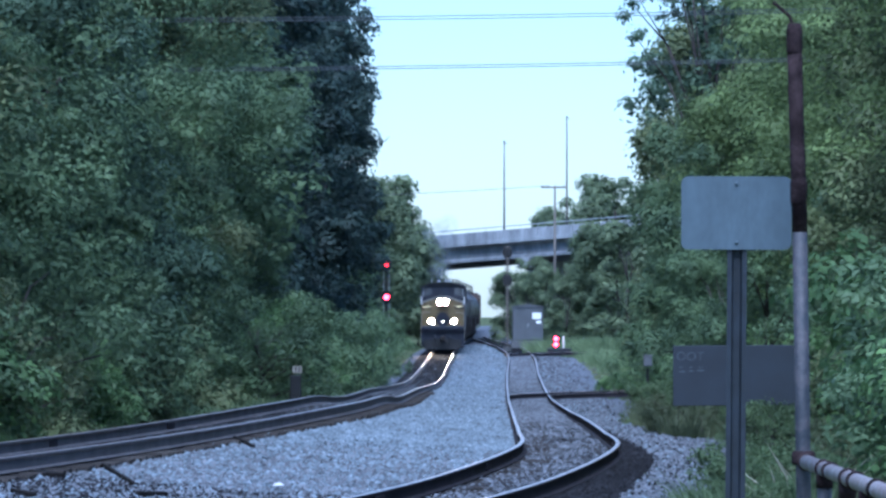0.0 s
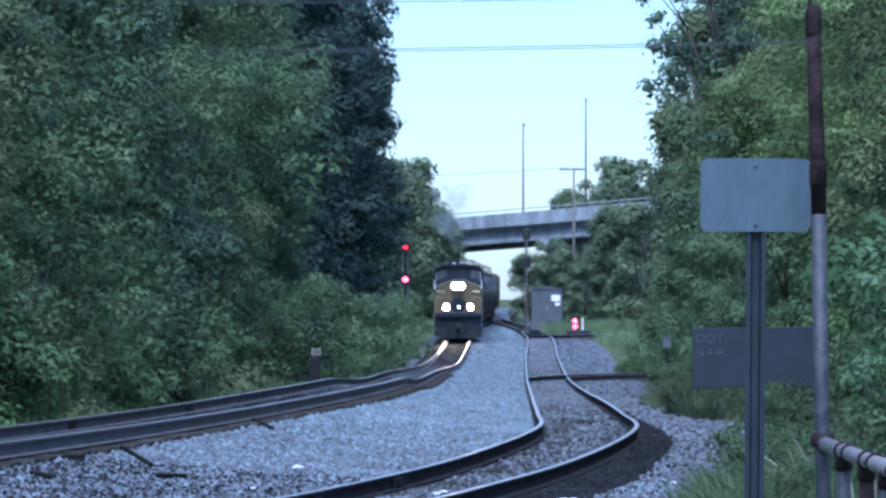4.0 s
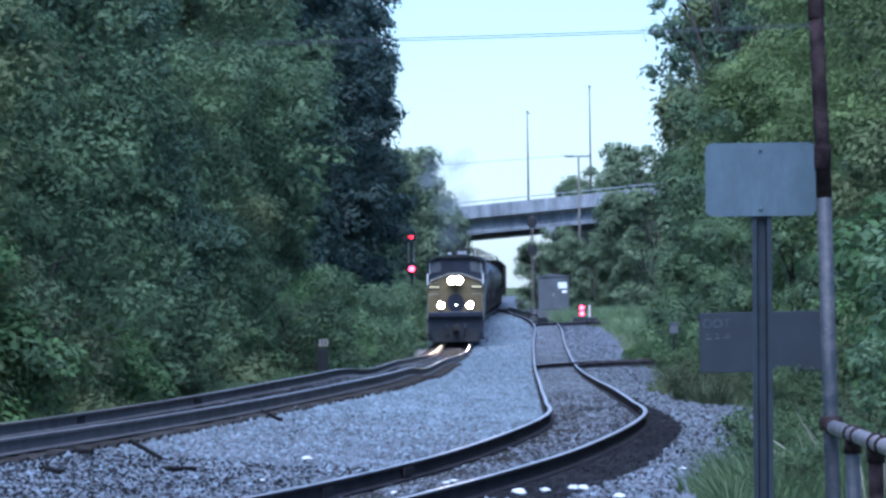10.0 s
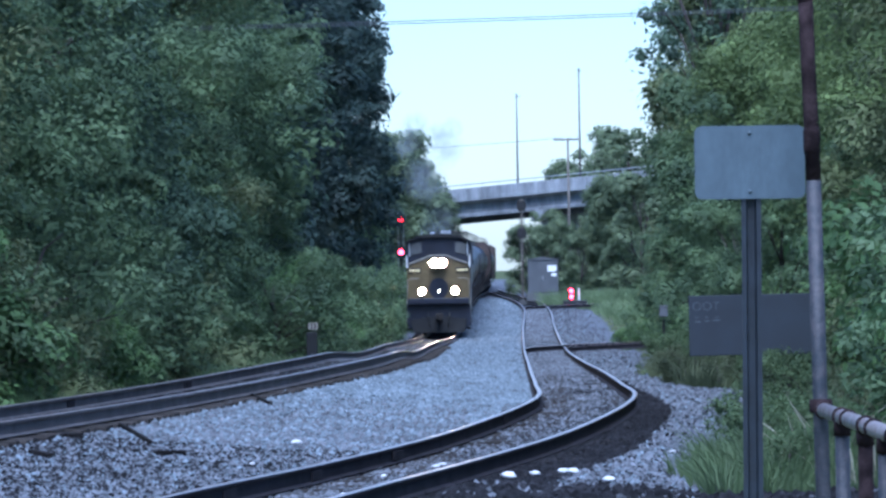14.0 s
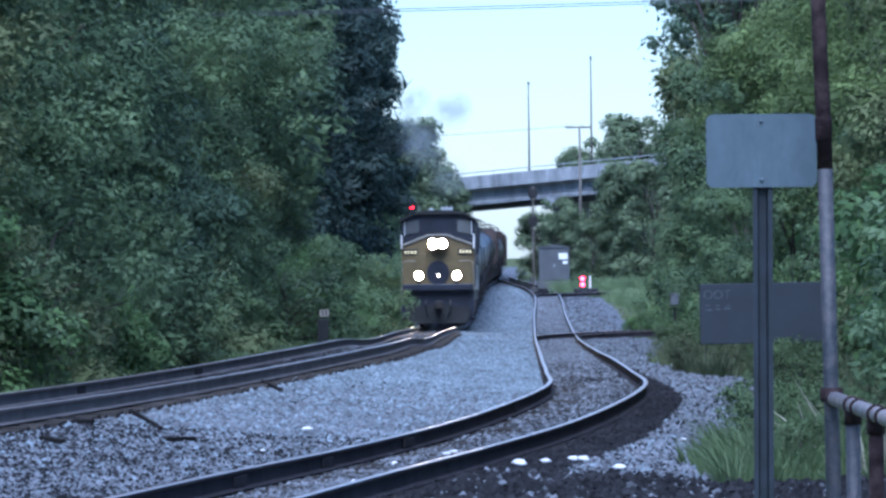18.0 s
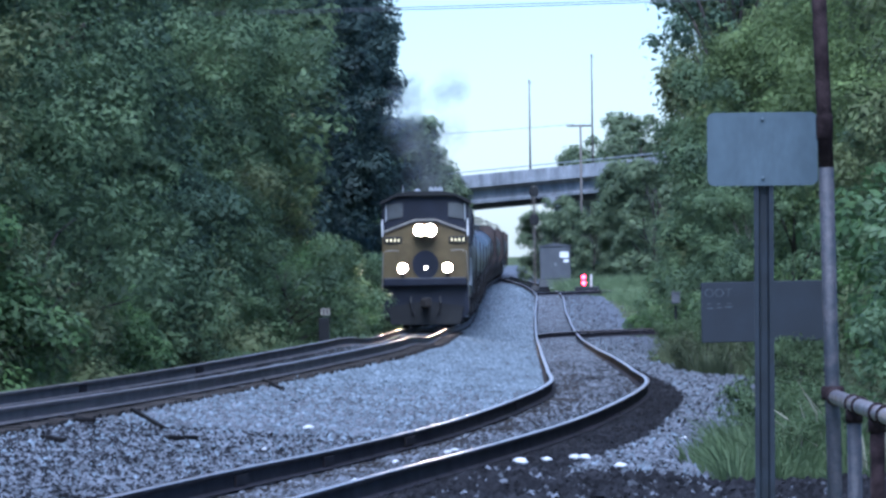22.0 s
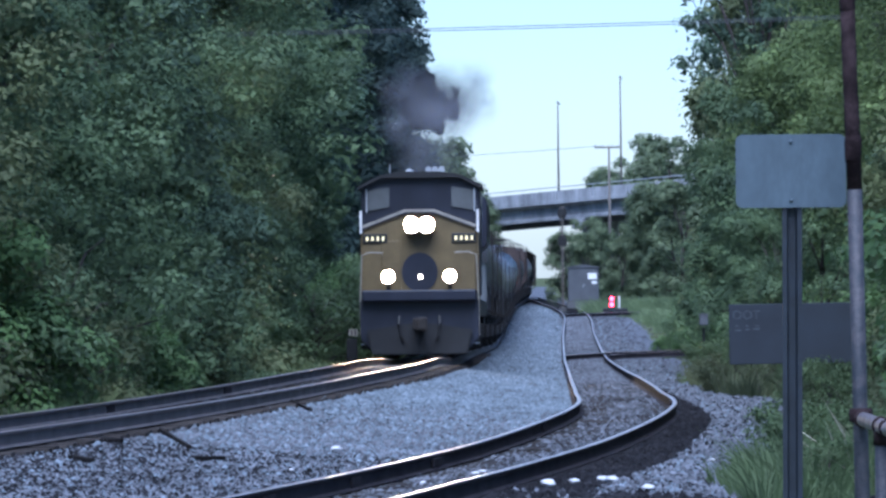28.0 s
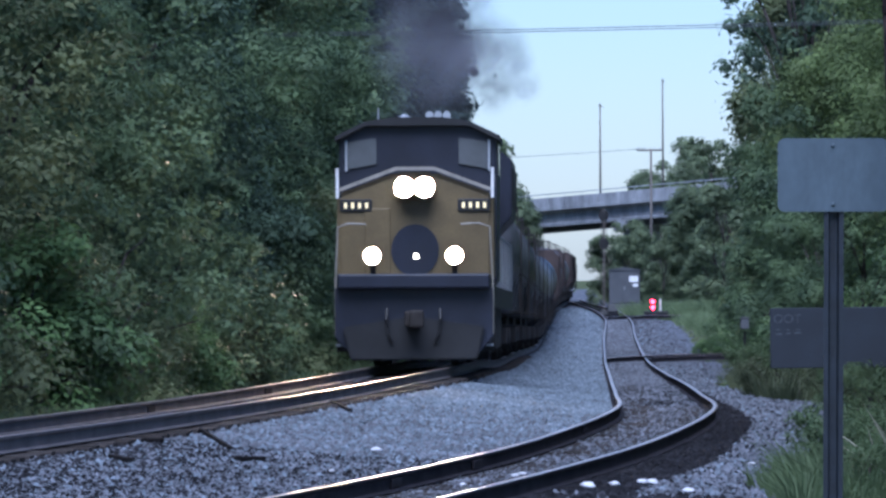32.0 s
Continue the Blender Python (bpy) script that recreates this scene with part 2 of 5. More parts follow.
def tube(points, r, seg=8):
    """A bent pipe through the points."""
    bm = bmesh.new()
    rings = []
    pts = [Vector(p) for p in points]
    for i, p in enumerate(pts):
        d = (pts[min(i + 1, len(pts) - 1)] - pts[max(i - 1, 0)]).normalized()
        q = d.to_track_quat("Z", "Y")
        rr = r[i] if isinstance(r, (list, tuple)) else r
        rings.append([bm.verts.new(p + q @ Vector((rr * math.cos(2 * math.pi * k / seg), rr * math.sin(2 * math.pi * k / seg), 0)))
                      for k in range(seg)])
    for a, b in zip(rings, rings[1:]):
        for k in range(seg):
            bm.faces.new((a[k], a[(k + 1) % seg], b[(k + 1) % seg], b[k]))
    bm.faces.new(rings[0][::-1])
    bm.faces.new(rings[-1])
    return bm


def lathe(profile, seg=24, m=None):
    """profile: (radius, height) pairs turned about z."""
    bm = bmesh.new()
    rings = []
    for r, z in profile:
        rings.append([bm.verts.new((max(r, 1e-4) * math.cos(2 * math.pi * k / seg), max(r, 1e-4) * math.sin(2 * math.pi * k / seg), z))
                      for k in range(seg)])
    for a, b in zip(rings, rings[1:]):
        for k in range(seg):
            bm.faces.new((a[k], a[(k + 1) % seg], b[(k + 1) % seg], b[k]))
    bm.faces.new(rings[0][::-1])
    bm.faces.new(rings[-1])
    if m:
        bmesh.ops.transform(bm, matrix=m, verts=bm.verts)
    return bm


def prism(outline, depth, axis="x", at=0.0, bevel=0.0):
    """An outline of (u, v) pairs drawn out along an axis, centred on at."""
    bm = bmesh.new()
    put = {"x": lambda u, v, w: (w, u, v), "y": lambda u, v, w: (u, w, v), "z": lambda u, v, w: (u, v, w)}[axis]
    a = [bm.verts.new(put(u, v, at - depth / 2)) for u, v in outline]
    b = [bm.verts.new(put(u, v, at + depth / 2)) for u, v in outline]
    n = len(outline)
    bm.faces.new(a[::-1])
    bm.faces.new(b)
    for i in range(n):
        bm.faces.new((a[i], a[(i + 1) % n], b[(i + 1) % n], b[i]))
    bmesh.ops.recalc_face_normals(bm, faces=bm.faces)
    if bevel:
        bmesh.ops.bevel(bm, geom=list(bm.edges), offset=bevel, segments=2, affect="EDGES")
    return bm


# ---- plan: the two tracks, each by (x, y, z of the rail tops) ----
MAIN = [(-10.6, 28, .2), (-7.345, 48, .25), (-5.61, 62, .23), (-3.97, 81.5, .165), (-2.53, 96, .225), (-2.12, 115, .07),
        (-1.97, 132, -.22), (-1.64, 167.5, -.53), (-1.39, 199, -.87), (-.96, 238, -1.2), (-.64, 280, -1.18), (-.24, 320, -.82),
        (-.02, 351, -.62), (.8, 420, -.42), (2.05, 500, -.3), (3.0, 640, -.2), (4.3, 800, 0), (7, 1100, 0)]
SIDING = [(-4.6, 20, .07), (-3.06, 32, .07), (-1.57, 43.7, .03), (-.59, 53, -.085), (.48, 61.4, -.105), (1.3, 69, -.08), (1.89, 77, -.08),
          (2.1, 90, -.16), (2.225, 103, -.26), (2.6, 136, -.645), (3.15, 187, -1.07), (3.82, 242, -.95), (4.8, 315, -.57),
          (4.86, 370, -.46), (4.3, 430, -.38), (3.7, 480, -.32), (3.35, 530, -.3)]


def along(ctrl):
    """x and z of a track as smooth functions of y."""
    c = np.array(ctrl)
    ys = c[:, 1]
    out = []
    for k in (0, 2):
        v = c[:, k]
        h, dl = np.diff(ys), np.diff(v) / np.diff(ys)
        m = np.empty(len(v))
        m[1:-1] = (dl[:-1] * h[1:] + dl[1:] * h[:-1]) / (h[1:] + h[:-1])
        m[0], m[-1] = dl[0], dl[-1]
        out.append((v, m))

    def f(y, k):
        y = np.asarray(y, float)
        i = np.clip(np.searchsorted(ys, y) - 1, 0, len(ys) - 2)
        h = ys[i + 1] - ys[i]
        t = (y - ys[i]) / h
        v, m = out[k]
        lo, hi = t < 0, t > 1
        r = ((2 * t**3 - 3 * t**2 + 1) * v[i] + (t**3 - 2 * t**2 + t) * h * m[i]
             + (-2 * t**3 + 3 * t**2) * v[i + 1] + (t**3 - t**2) * h * m[i + 1])
        r = np.where(lo, v[0] + m[0] * (y - ys[0]), r)
        return np.where(hi, v[-1] + m[-1] * (y - ys[-1]), r)
    return lambda y: f(y, 0), lambda y: f(y, 1)


main_x, main_z = along(MAIN)
side_x, side_z = along(SIDING)
RAIL_H = 0.19


def ground_z(x, y):
    """Height of the ground: trackbed between the tracks, gently raised verges beyond."""
    x, y = np.asarray(x, float), np.asarray(y, float)
    xm, xs = main_x(y), np.maximum(side_x(np.clip(y, 20, 530)), main_x(y) + 1.0)
    zm, zs = main_z(np.maximum(y, 28)), side_z(np.clip(y, 20, 530))
    w = np.clip((x - xm) / (xs - xm), 0, 1)
    w = w * w * (3 - 2 * w)
    z = zm * (1 - w) + zs * w - RAIL_H - 0.02
    sag = np.where((x > xm) & (x < xs), np.sin(np.clip((x - xm) / (xs - xm), 0, 1) * math.pi) * 0.07, 0)
    left, right = np.clip(xm - 1.7 - x, 0, None), np.clip(x - xs - 1.7, 0, None)
    z = z - sag + np.where(left > 0, -0.35 * np.clip(left / 1.2, 0, 1) + 0.6 * np.clip((left - 2) / 8, 0, 1), 0)
    z = z + np.where(right > 0, -0.12 * np.clip(right / 1.5, 0, 1) + 0.5 * np.clip((right - 3) / 10, 0, 1), 0)
    near = np.clip((40 - y) / 14, 0, 1)
    z = z * (1 - near) + 0.12 * near
    far = np.clip((y - 700) / 600, 0, 1)
    return z * (1 - far) + (-0.3) * far


def sheet(name, xs_of, ys, mat, lift=0.0, wobble=0.0, kind="structure", label="", category="ground"):
    """A strip of ground: for each y the row of x from xs_of(y)."""
    rows = [(xs_of(y), y) for y in ys]
    n = len(rows[0][0])
    verts = []
    for xs, y in rows:
        z = ground_z(np.array(xs), np.full(n, y)) + lift
        for x, zz in zip(xs, z):
            verts.append((x, y, zz + wobble * (noise.noise((x * 2.1, y * 1.3, 3.7)))))
    faces = [(j * n + i, j * n + i + 1, (j + 1) * n + i + 1, (j + 1) * n + i) for j in range(len(rows) - 1) for i in range(n - 1)]
    ob = mesh_ob(name, verts, faces, mat, smooth=True)
    return tagged(ob, label, category, kind=kind)


GX = [-3000, -1200, -500, -220, -120, -70, -45, -32, -25] + [x * 0.5 for x in range(-42, 43)] + [25, 32, 45, 70, 120, 220, 500, 1200, 3000]
GY = [-400, -150, -60, -25, 0] + list(range(8, 150, 2)) + list(range(150, 560, 6)) + [600, 660, 740, 860, 1050, 1400, 2000, 3000, 4800]
ground = sheet("ground", lambda y: GX, GY, SOIL, lift=-0.03, label="weedy brown and green earth beside the railway")
BED_Y = [y * 1.0 for y in range(36, 150)] + list(range(150, 530, 5)) + list(range(530, 1100, 30))
sheet("ballast_bed", lambda y: list(np.linspace(float(main_x(y)) - 2.3, max(float(side_x(y)), float(main_x(y)) + 1) + 3.6 +
            0.5 * noise.noise((0, y * 0.09, 1)), 25)), BED_Y, GRAVEL, lift=0.0, wobble=0.03,
            label="grey crushed stone ballast between two tracks", category="ballast")


def scatter_stones(name, count, place, size, mat, label, category="ballast", kind="stuff"):
    """Thousands of small broken stones in one mesh; place() gives x, y and lift."""
    base = np.array([(1, 0, 0), (-1, 0, 0), (0, 1, 0), (0, -1, 0), (0, 0, 1)], float)
    tris = np.array([(0, 2, 4), (2, 1, 4), (1, 3, 4), (3, 0, 4)])
    x, y, lift = place(count)
    z = ground_z(x, y) + lift
    rng = np.random.default_rng(len(name))
    s = size * rng.uniform(0.55, 1.35, count) * (0.75 + 0.25 * np.clip(y / 70, 0.6, 7))
    ang = rng.uniform(0, 6.28, count)
    v = base[None] * rng.uniform(0.6, 1.25, (count, 5, 1)) * np.stack([s, s * 0.85, s * 0.7], 1)[:, None, :]
    v = v + rng.normal(0, 0.16, (count, 5, 3)) * s[:, None, None]
    ca, sa = np.cos(ang)[:, None], np.sin(ang)[:, None]
    vx, vy = v[..., 0] * ca - v[..., 1] * sa, v[..., 0] * sa + v[..., 1] * ca
    v = np.stack([vx, vy, v[..., 2]], -1) + np.stack([x, y, z], 1)[:, None, :]
    f = (tris[None] + (np.arange(count) * 5)[:, None, None]).reshape(-1, 3)
    me = bpy.data.meshes.new(name)
    me.vertices.add(count * 5)
    me.vertices.foreach_set("co", v.reshape(-1))
    me.loops.add(len(f) * 3)
    me.loops.foreach_set("vertex_index", f.reshape(-1).astype(np.int32))
    me.polygons.add(len(f))
    me.polygons.foreach_set("loop_start", np.arange(len(f), dtype=np.int32) * 3)
    me.materials.append(mat)
    me.update(calc_edges=True)
    me.validate()
    return tagged(new(name, me), label, category, kind=kind)


RNG = np.random.default_rng(5)


def near_y(n, lo=40.0, hi=430.0):
    """More stones where the ground is near."""
    u = RNG.uniform(0, 1, n)
    return 1 / (1 / lo + u * (1 / hi - 1 / lo))


def place_between(n):
    y = near_y(n)
    y = np.where((y < 88) & (RNG.uniform(44, 88, n) > y), y + 44, y)
    a, b = main_x(y) + 0.95, side_x(y) - 0.85
    return a + (b - a) * RNG.uniform(0, 1, n), y, RNG.uniform(-0.012, 0.028, n)


def place_dirty(n):
    y = RNG.triangular(38, 46, 84, n)
    a, b = main_x(y) + 0.95, side_x(y) - 0.85
    return a + (b - a) * RNG.uniform(0, 1, n), y, RNG.uniform(-0.012, 0.028, n)


def cinder_edge(y):
    """Reach of the oily cinders to the side of the siding."""
    return np.interp(y, [50, 60, 67, 75, 81, 90, 104, 115, 200], [1.76, 1.72, 1.5, 1.36, 1.22, 1.2, 1.03, 0.88, 0.8])


def place_right(n):
    y = near_y(n, 49.5, 330)
    a = side_x(y) + cinder_edge(y)
    return a + np.abs(RNG.normal(0, 1.3, n)), y, RNG.uniform(-0.012, 0.028, n)


def place_siding(n):
    y = near_y(n, 38, 330)
    return side_x(y) + RNG.uniform(-0.9, 0.75, n), y, RNG.uniform(-0.02, 0.02, n)


def place_far_siding(n):
    y = RNG.uniform(125, 330, n)
    return side_x(y) + RNG.uniform(-0.9, 0.75, n), y, RNG.uniform(-0.01, 0.03, n)


def place_cinder(n):
    y = near_y(n, 38, 110)
    return side_x(y) + 0.78 + (cinder_edge(y) - 0.72) * RNG.uniform(0, 1, n), y, RNG.uniform(-0.012, 0.02, n)


def place_main(n):
    y = near_y(n, 45, 330)
    return main_x(y) + RNG.uniform(-1.3, 1.3, n), y, RNG.uniform(-0.02, 0.02, n)


def place_crossing(n):
    y = 38 + 23 * RNG.uniform(0, 1, n) ** 1.6
    a, b = main_x(y) + 1.0, side_x(y) - 0.85
    return a + (b - a) * RNG.uniform(0, 1, n) ** 1.6, y, RNG.uniform(-0.005, 0.032, n)


def place_near(n):
    y = RNG.uniform(36, 50.5, n)
    a = side_x(y) + 1.0
    return a + (6.5 - a) * RNG.uniform(0, 1, n), y, RNG.uniform(-0.01, 0.03, n)


scatter_stones("ballast_stones", 60000, place_between, 0.044, STONE, "loose pale grey ballast stones between the tracks")
scatter_stones("soiled_stones", 36000, place_dirty, 0.037, STONE_DARK, "soiled darker ballast stones near the crossing")
scatter_stones("soiled_verge_stones", 19000, place_right, 0.038, STONE_DARK, "soiled grey ballast stones along the weedy verge")
scatter_stones("verge_stones", 3500, place_right, 0.038, STONE, "loose grey ballast stones along the weedy verge")
scatter_stones("siding_stones", 21000, place_siding, 0.033, STONE_DARK, "dirty dark grey ballast stones between the rails")
scatter_stones("far_siding_stones", 9000, place_far_siding, 0.04, STONE_DARK, "dusty grey ballast stones between the far rails")
scatter_stones("dark_verge_stones", 7000, place_right, 0.036, CINDER_STONE, "dark oily stones scattered along the verge")
scatter_stones("cinder_stones", 16000, place_cinder, 0.034, CINDER_STONE, "black oily cinders beside the rail")
scatter_stones("main_stones", 8000, place_main, 0.033, STONE_DARK, "dirty dark grey ballast stones of the main track")
scatter_stones("crossing_stones", 27000, place_crossing, 0.038, CINDER_STONE, "oily dark stones between the tracks near the crossing")
scatter_stones("coarse_stones", 700, place_near, 0.066, STONE_DARK, "coarse grey stones beside the crossing")
scatter_stones("roadside_stones", 14000, place_near, 0.062, CINDER_STONE, "coarse dark grey stones beside the crossing")
sheet("cinder_strip", lambda y: list(np.linspace(float(side_x(y)) - 0.8, float(side_x(y)) + float(cinder_edge(y)) + 0.08 * noise.noise((5, y * 0.4, 0)), 10)),
      [y * 1.0 for y in range(36, 200)] + list(range(200, 528, 5)), DIRT, lift=0.012, wobble=0.02, label="black oily cinders under the siding", category="ballast")
sheet("roadside_cinder", lambda y: list(np.linspace(float(side_x(y)) + 1.3, 8.0, 14)), [y * 1.0 for y in range(30, 51)], DIRT, lift=0.012,
      wobble=0.03, label="dark coarse cinders beside the crossing", category="ballast")
sheet("crossing_cinder", lambda y: list(np.linspace(float(main_x(y)) + 1.1, float(side_x(y)) - 0.8, 12)), [y * 0.5 for y in range(60, 98)], DIRT, lift=0.012,
      wobble=0.03, label="dark oily dirt between the tracks near the crossing", category="ballast")
sheet("main_cinder_strip", lambda y: list(np.linspace(float(main_x(y)) - 1.5, float(main_x(y)) + 1.1, 10)),
      [y * 1.0 for y in range(40, 200)] + list(range(200, 528, 5)), DIRT, lift=0.012, wobble=0.02, label="dark oily ballast under the main track", category="ballast")


# ---- rails and ties ----
RAIL_SECTION = [(-.076, 0), (-.076, .011), (-.012, .03), (-.009, .138), (-.036, .15), (-.037, .176), (-.028, .184),
                (.028, .184), (.037, .176), (.036, .15), (.009, .138), (.012, .03), (.076, .011), (.076, 0)]


def sweep_rail(parent, fx, fz, off, ys, label, side=RUST):
    """A rail and, on its head, the bright band that the wheels keep polished."""
    verts, band = [], []
    ys = np.array(ys, float)
    xs, zs = fx(ys), fz(ys)
    dx = (fx(ys + 0.5) - fx(ys - 0.5))
    nrm = np.stack([np.ones_like(dx), -dx], 1) / np.sqrt(1 + dx**2)[:, None]
    for x, y, z, n in zip(xs, ys, zs, nrm):
        for u, v in RAIL_SECTION:
            verts.append((x + n[0] * (off + u), y + n[1] * (off + u), z - 0.186 + v))
        for u, v in ((-.035, .1815), (-.029, .1848), (-.012, .1867), (.012, .1867), (.029, .1848), (.035, .1815)):
            band.append((x + n[0] * (off + u), y + n[1] * (off + u), z - 0.186 + v))
    k = len(RAIL_SECTION)
    faces = [(j * k + i, j * k + (i + 1) % k, (j + 1) * k + (i + 1) % k, (j + 1) * k + i) for j in range(len(ys) - 1) for i in range(k)]
    rail = mesh_ob("rail", verts, faces, side, parent, label)
    bf = [(j * 6 + i, j * 6 + i + 1, (j + 1) * 6 + i + 1, (j + 1) * 6 + i) for j in range(len(ys) - 1) for i in range(5)]
    mesh_ob("running_band", band, bf, STEEL_RUN, rail, "polished steel running band", smooth=True)
    return rail


RAIL_Y = [y * 1.0 for y in range(30, 150)] + list(range(150, 560, 4))
main_track = thing("main_track", Matrix(), "curving main railway track of rusty steel rails on wooden ties", "railway track", kind="structure")
siding_track = thing("siding_track", Matrix(), "second railway track with kinked rails on dirty ballast", "railway track", kind="structure")
for off in (-0.755, 0.755):
    sweep_rail(main_track, main_x, main_z, off, RAIL_Y + list(range(560, 1000, 20)), "grey-brown rail with bright head", RUST_MAIN)
    sweep_rail(siding_track, side_x, side_z, off, [y for y in RAIL_Y if y < 528], "rust-brown rail with bright head")


def lay_ties(track, fx, fz, start, count, long):
    """Wooden ties under a track, all on one mesh."""
    bm = box((0, 0, -0.09), (long, 0.23, 0.18), 0.012)
    me = bpy.data.meshes.new("tie")
    bm.to_mesh(me)
    bm.free()
    me.materials.append(TIE)
    rng = random.Random(int(start) + count)
    for i in range(count):
        y = start + i * 0.54
        head = math.degrees(math.atan(float(fx(y + 0.5) - fx(y - 0.5))))
        tie = new("tie", me)
        tie.parent = track
        tie.matrix_basis = pose(float(fx(y)) + rng.uniform(-0.05, 0.05), y, float(fz(y)) - 0.196 + rng.uniform(-0.014, 0.004), 0, 0, -head + rng.uniform(-0.6, 0.6))


lay_ties(main_track, main_x, main_z, 46.0, 260, 2.28)
lay_ties(siding_track, side_x, side_z, 38.0, 280, 2.65)


def joint_bars(track, fx, fz, ys):
    """Bolted splice bars on both sides of the rail web at the joints."""
    for y in ys:
        head = math.degrees(math.atan(float(fx(y + 0.5) - fx(y - 0.5))))
        for off in (-0.755, 0.755):
            b = part("joint_bar", box((off - 0.022, 0, -0.1), (0.024, 0.7, 0.1), 0.006), RUST, track)
            b.matrix_basis = pose(float(fx(y)), y + off * 0.6, float(fz(y)), 0, 0, -head)
            for k in (-0.24, -0.08, 0.08, 0.24):
                part("bolt", rod((off - 0.05, k, -0.1), (off - 0.03, k, -0.1), 0.018, seg=6), RUST, b)


joint_bars(siding_track, side_x, side_z, (46, 52, 58, 70, 82))
joint_bars(main_track, main_x, main_z, (60, 72, 84))


# a spur leaves the siding near y = 187, another near y = 318, both to the right
def spur(name, start, reach, label):
    t = thing(name, Matrix(), label, "railway track", kind="structure")
    x0, z0 = float(side_x(start)), float(side_z(start))
    for off in (-0.75, 0.75):
        pts = []
        for i in range(26):
            u = i / 25
            pts.append((x0 + off + reach * u * u * 0.9 + reach * 0.1 * u, start + 9.0 * u - (off * 2.0 * u), z0 + 0.02 + 0.1 * u))
        verts, n = [], len(RAIL_SECTION)
        for a, p in enumerate(pts):
            q = Vector(pts[min(a + 1, 25)]) - Vector(pts[max(a - 1, 0)])
            side = Vector((q.y, -q.x, 0)).normalized()
            verts += [(p[0] + side.x * u, p[1] + side.y * u, p[2] - 0.186 + v) for u, v in RAIL_SECTION]
        faces = [(j * n + i, j * n + (i + 1) % n, (j + 1) * n + (i + 1) % n, (j + 1) * n + i) for j in range(25) for i in range(n)]
        rail = mesh_ob("rail", verts, faces, RUST, t)
        band = []
        for a, p in enumerate(pts):
            q = Vector(pts[min(a + 1, 25)]) - Vector(pts[max(a - 1, 0)])
            side = Vector((q.y, -q.x, 0)).normalized()
            band += [(p[0] + side.x * u, p[1] + side.y * u, p[2] - 0.186 + v) for u, v in ((-.0385, .17), (-.029, .1848), (0, .1867), (.029, .1848), (.0385, .17))]
        mesh_ob("running_band", band, [(j * 5 + i, j * 5 + i + 1, j * 5 + i + 6, j * 5 + i + 5) for j in range(25) for i in range(4)], STEEL_RUN, rail,
                "worn steel running band", smooth=True)
    return t


spur("near_spur_track", 186, 8.6, "rusty spur rails leaving the siding into the weeds")
spur("far_spur_track", 318, 6.5, "rusty spur rails leaving the siding beside the cabinet")

# ---- trees ----
def leaf_mesh(name, rng, centres, radii, count, leaf, mat, squash=0.92, airy=False, quad=False):
    """A crown: leaves laid as bent blades over and inside many uneven lumps."""
    w = radii**1.6
    pick = rng.choice(len(centres), count, p=w / w.sum())
    d = rng.normal(0, 1, (count, 3))
    d /= np.linalg.norm(d, axis=1)[:, None]
    d[:, 2] = np.where((d[:, 2] < -0.1) & (rng.uniform(0, 1, count) < 0.72), -d[:, 2], d[:, 2])
    r = radii[pick] * np.where(rng.uniform(0, 1, count) < 0.8, rng.uniform(0.78, 1.12, count), rng.uniform(0.3, 0.8, count))
    if airy:
        r = radii[pick] * rng.uniform(0.1, 1.25, count) ** 0.8
    r *= 1 + 0.22 * np.sin(d[:, 0] * 6 + pick) * np.sin(d[:, 2] * 7 + pick * 1.7)
    p = centres[pick] + d * r[:, None] * np.array([1, 1, squash])
    nrm = d + rng.normal(0, 0.26, (count, 3)) + np.array([0, 0, 0.45])
    nrm /= np.linalg.norm(nrm, axis=1)[:, None]
    t1 = np.cross(nrm, rng.normal(0, 1, (count, 3)))
    t1 /= np.linalg.norm(t1, axis=1)[:, None]
    t2 = np.cross(nrm, t1)
    s = leaf * rng.uniform(0.6, 1.4, count)[:, None]
    a = p - t1 * s * 0.9 + t2 * s * 0.1
    b = p + t2 * s * 0.55 - nrm * s * 0.12 + t1 * s * 0.2
    c = p + t1 * s * 0.7 - t2 * s * 0.4 - nrm * s * 0.2
    pts = [a, b, c]
    if quad:
        pts = [p - t1 * s, p + t2 * s * 0.5 - nrm * s * 0.15, p + t1 * s - nrm * s * 0.3, p - t2 * s * 0.5 - nrm * s * 0.15]
    k = len(pts)
    v = np.stack(pts, 1)
    back = (np.cross(v[:, 1] - v[:, 0], v[:, 2] - v[:, 0]) * d).sum(1) < 0
    v[back] = v[back][:, ::-1]
    v = v.reshape(-1, 3)
    # leaves of one clump share its roundness, as a spray of leaves does from afar
    soft = d + 0.3 * nrm + rng.normal(0, 0.1, (count, 3)) + np.array([0, 0, 0.25])
    soft = np.repeat(soft / np.linalg.norm(soft, axis=1)[:, None], k, axis=0)
    me = bpy.data.meshes.new(name)
    me.vertices.add(count * k)
    me.vertices.foreach_set("co", v.reshape(-1))
    me.loops.add(count * k)
    me.loops.foreach_set("vertex_index", np.arange(count * k, dtype=np.int32))
    me.polygons.add(count)
    me.polygons.foreach_set("loop_start", np.arange(count, dtype=np.int32) * k)
    me.polygons.foreach_set("use_smooth", np.ones(count, dtype=bool))
    me.materials.append(mat)
    me.update(calc_edges=True)
    me.normals_split_custom_set_from_vertices(soft.tolist())
    return me


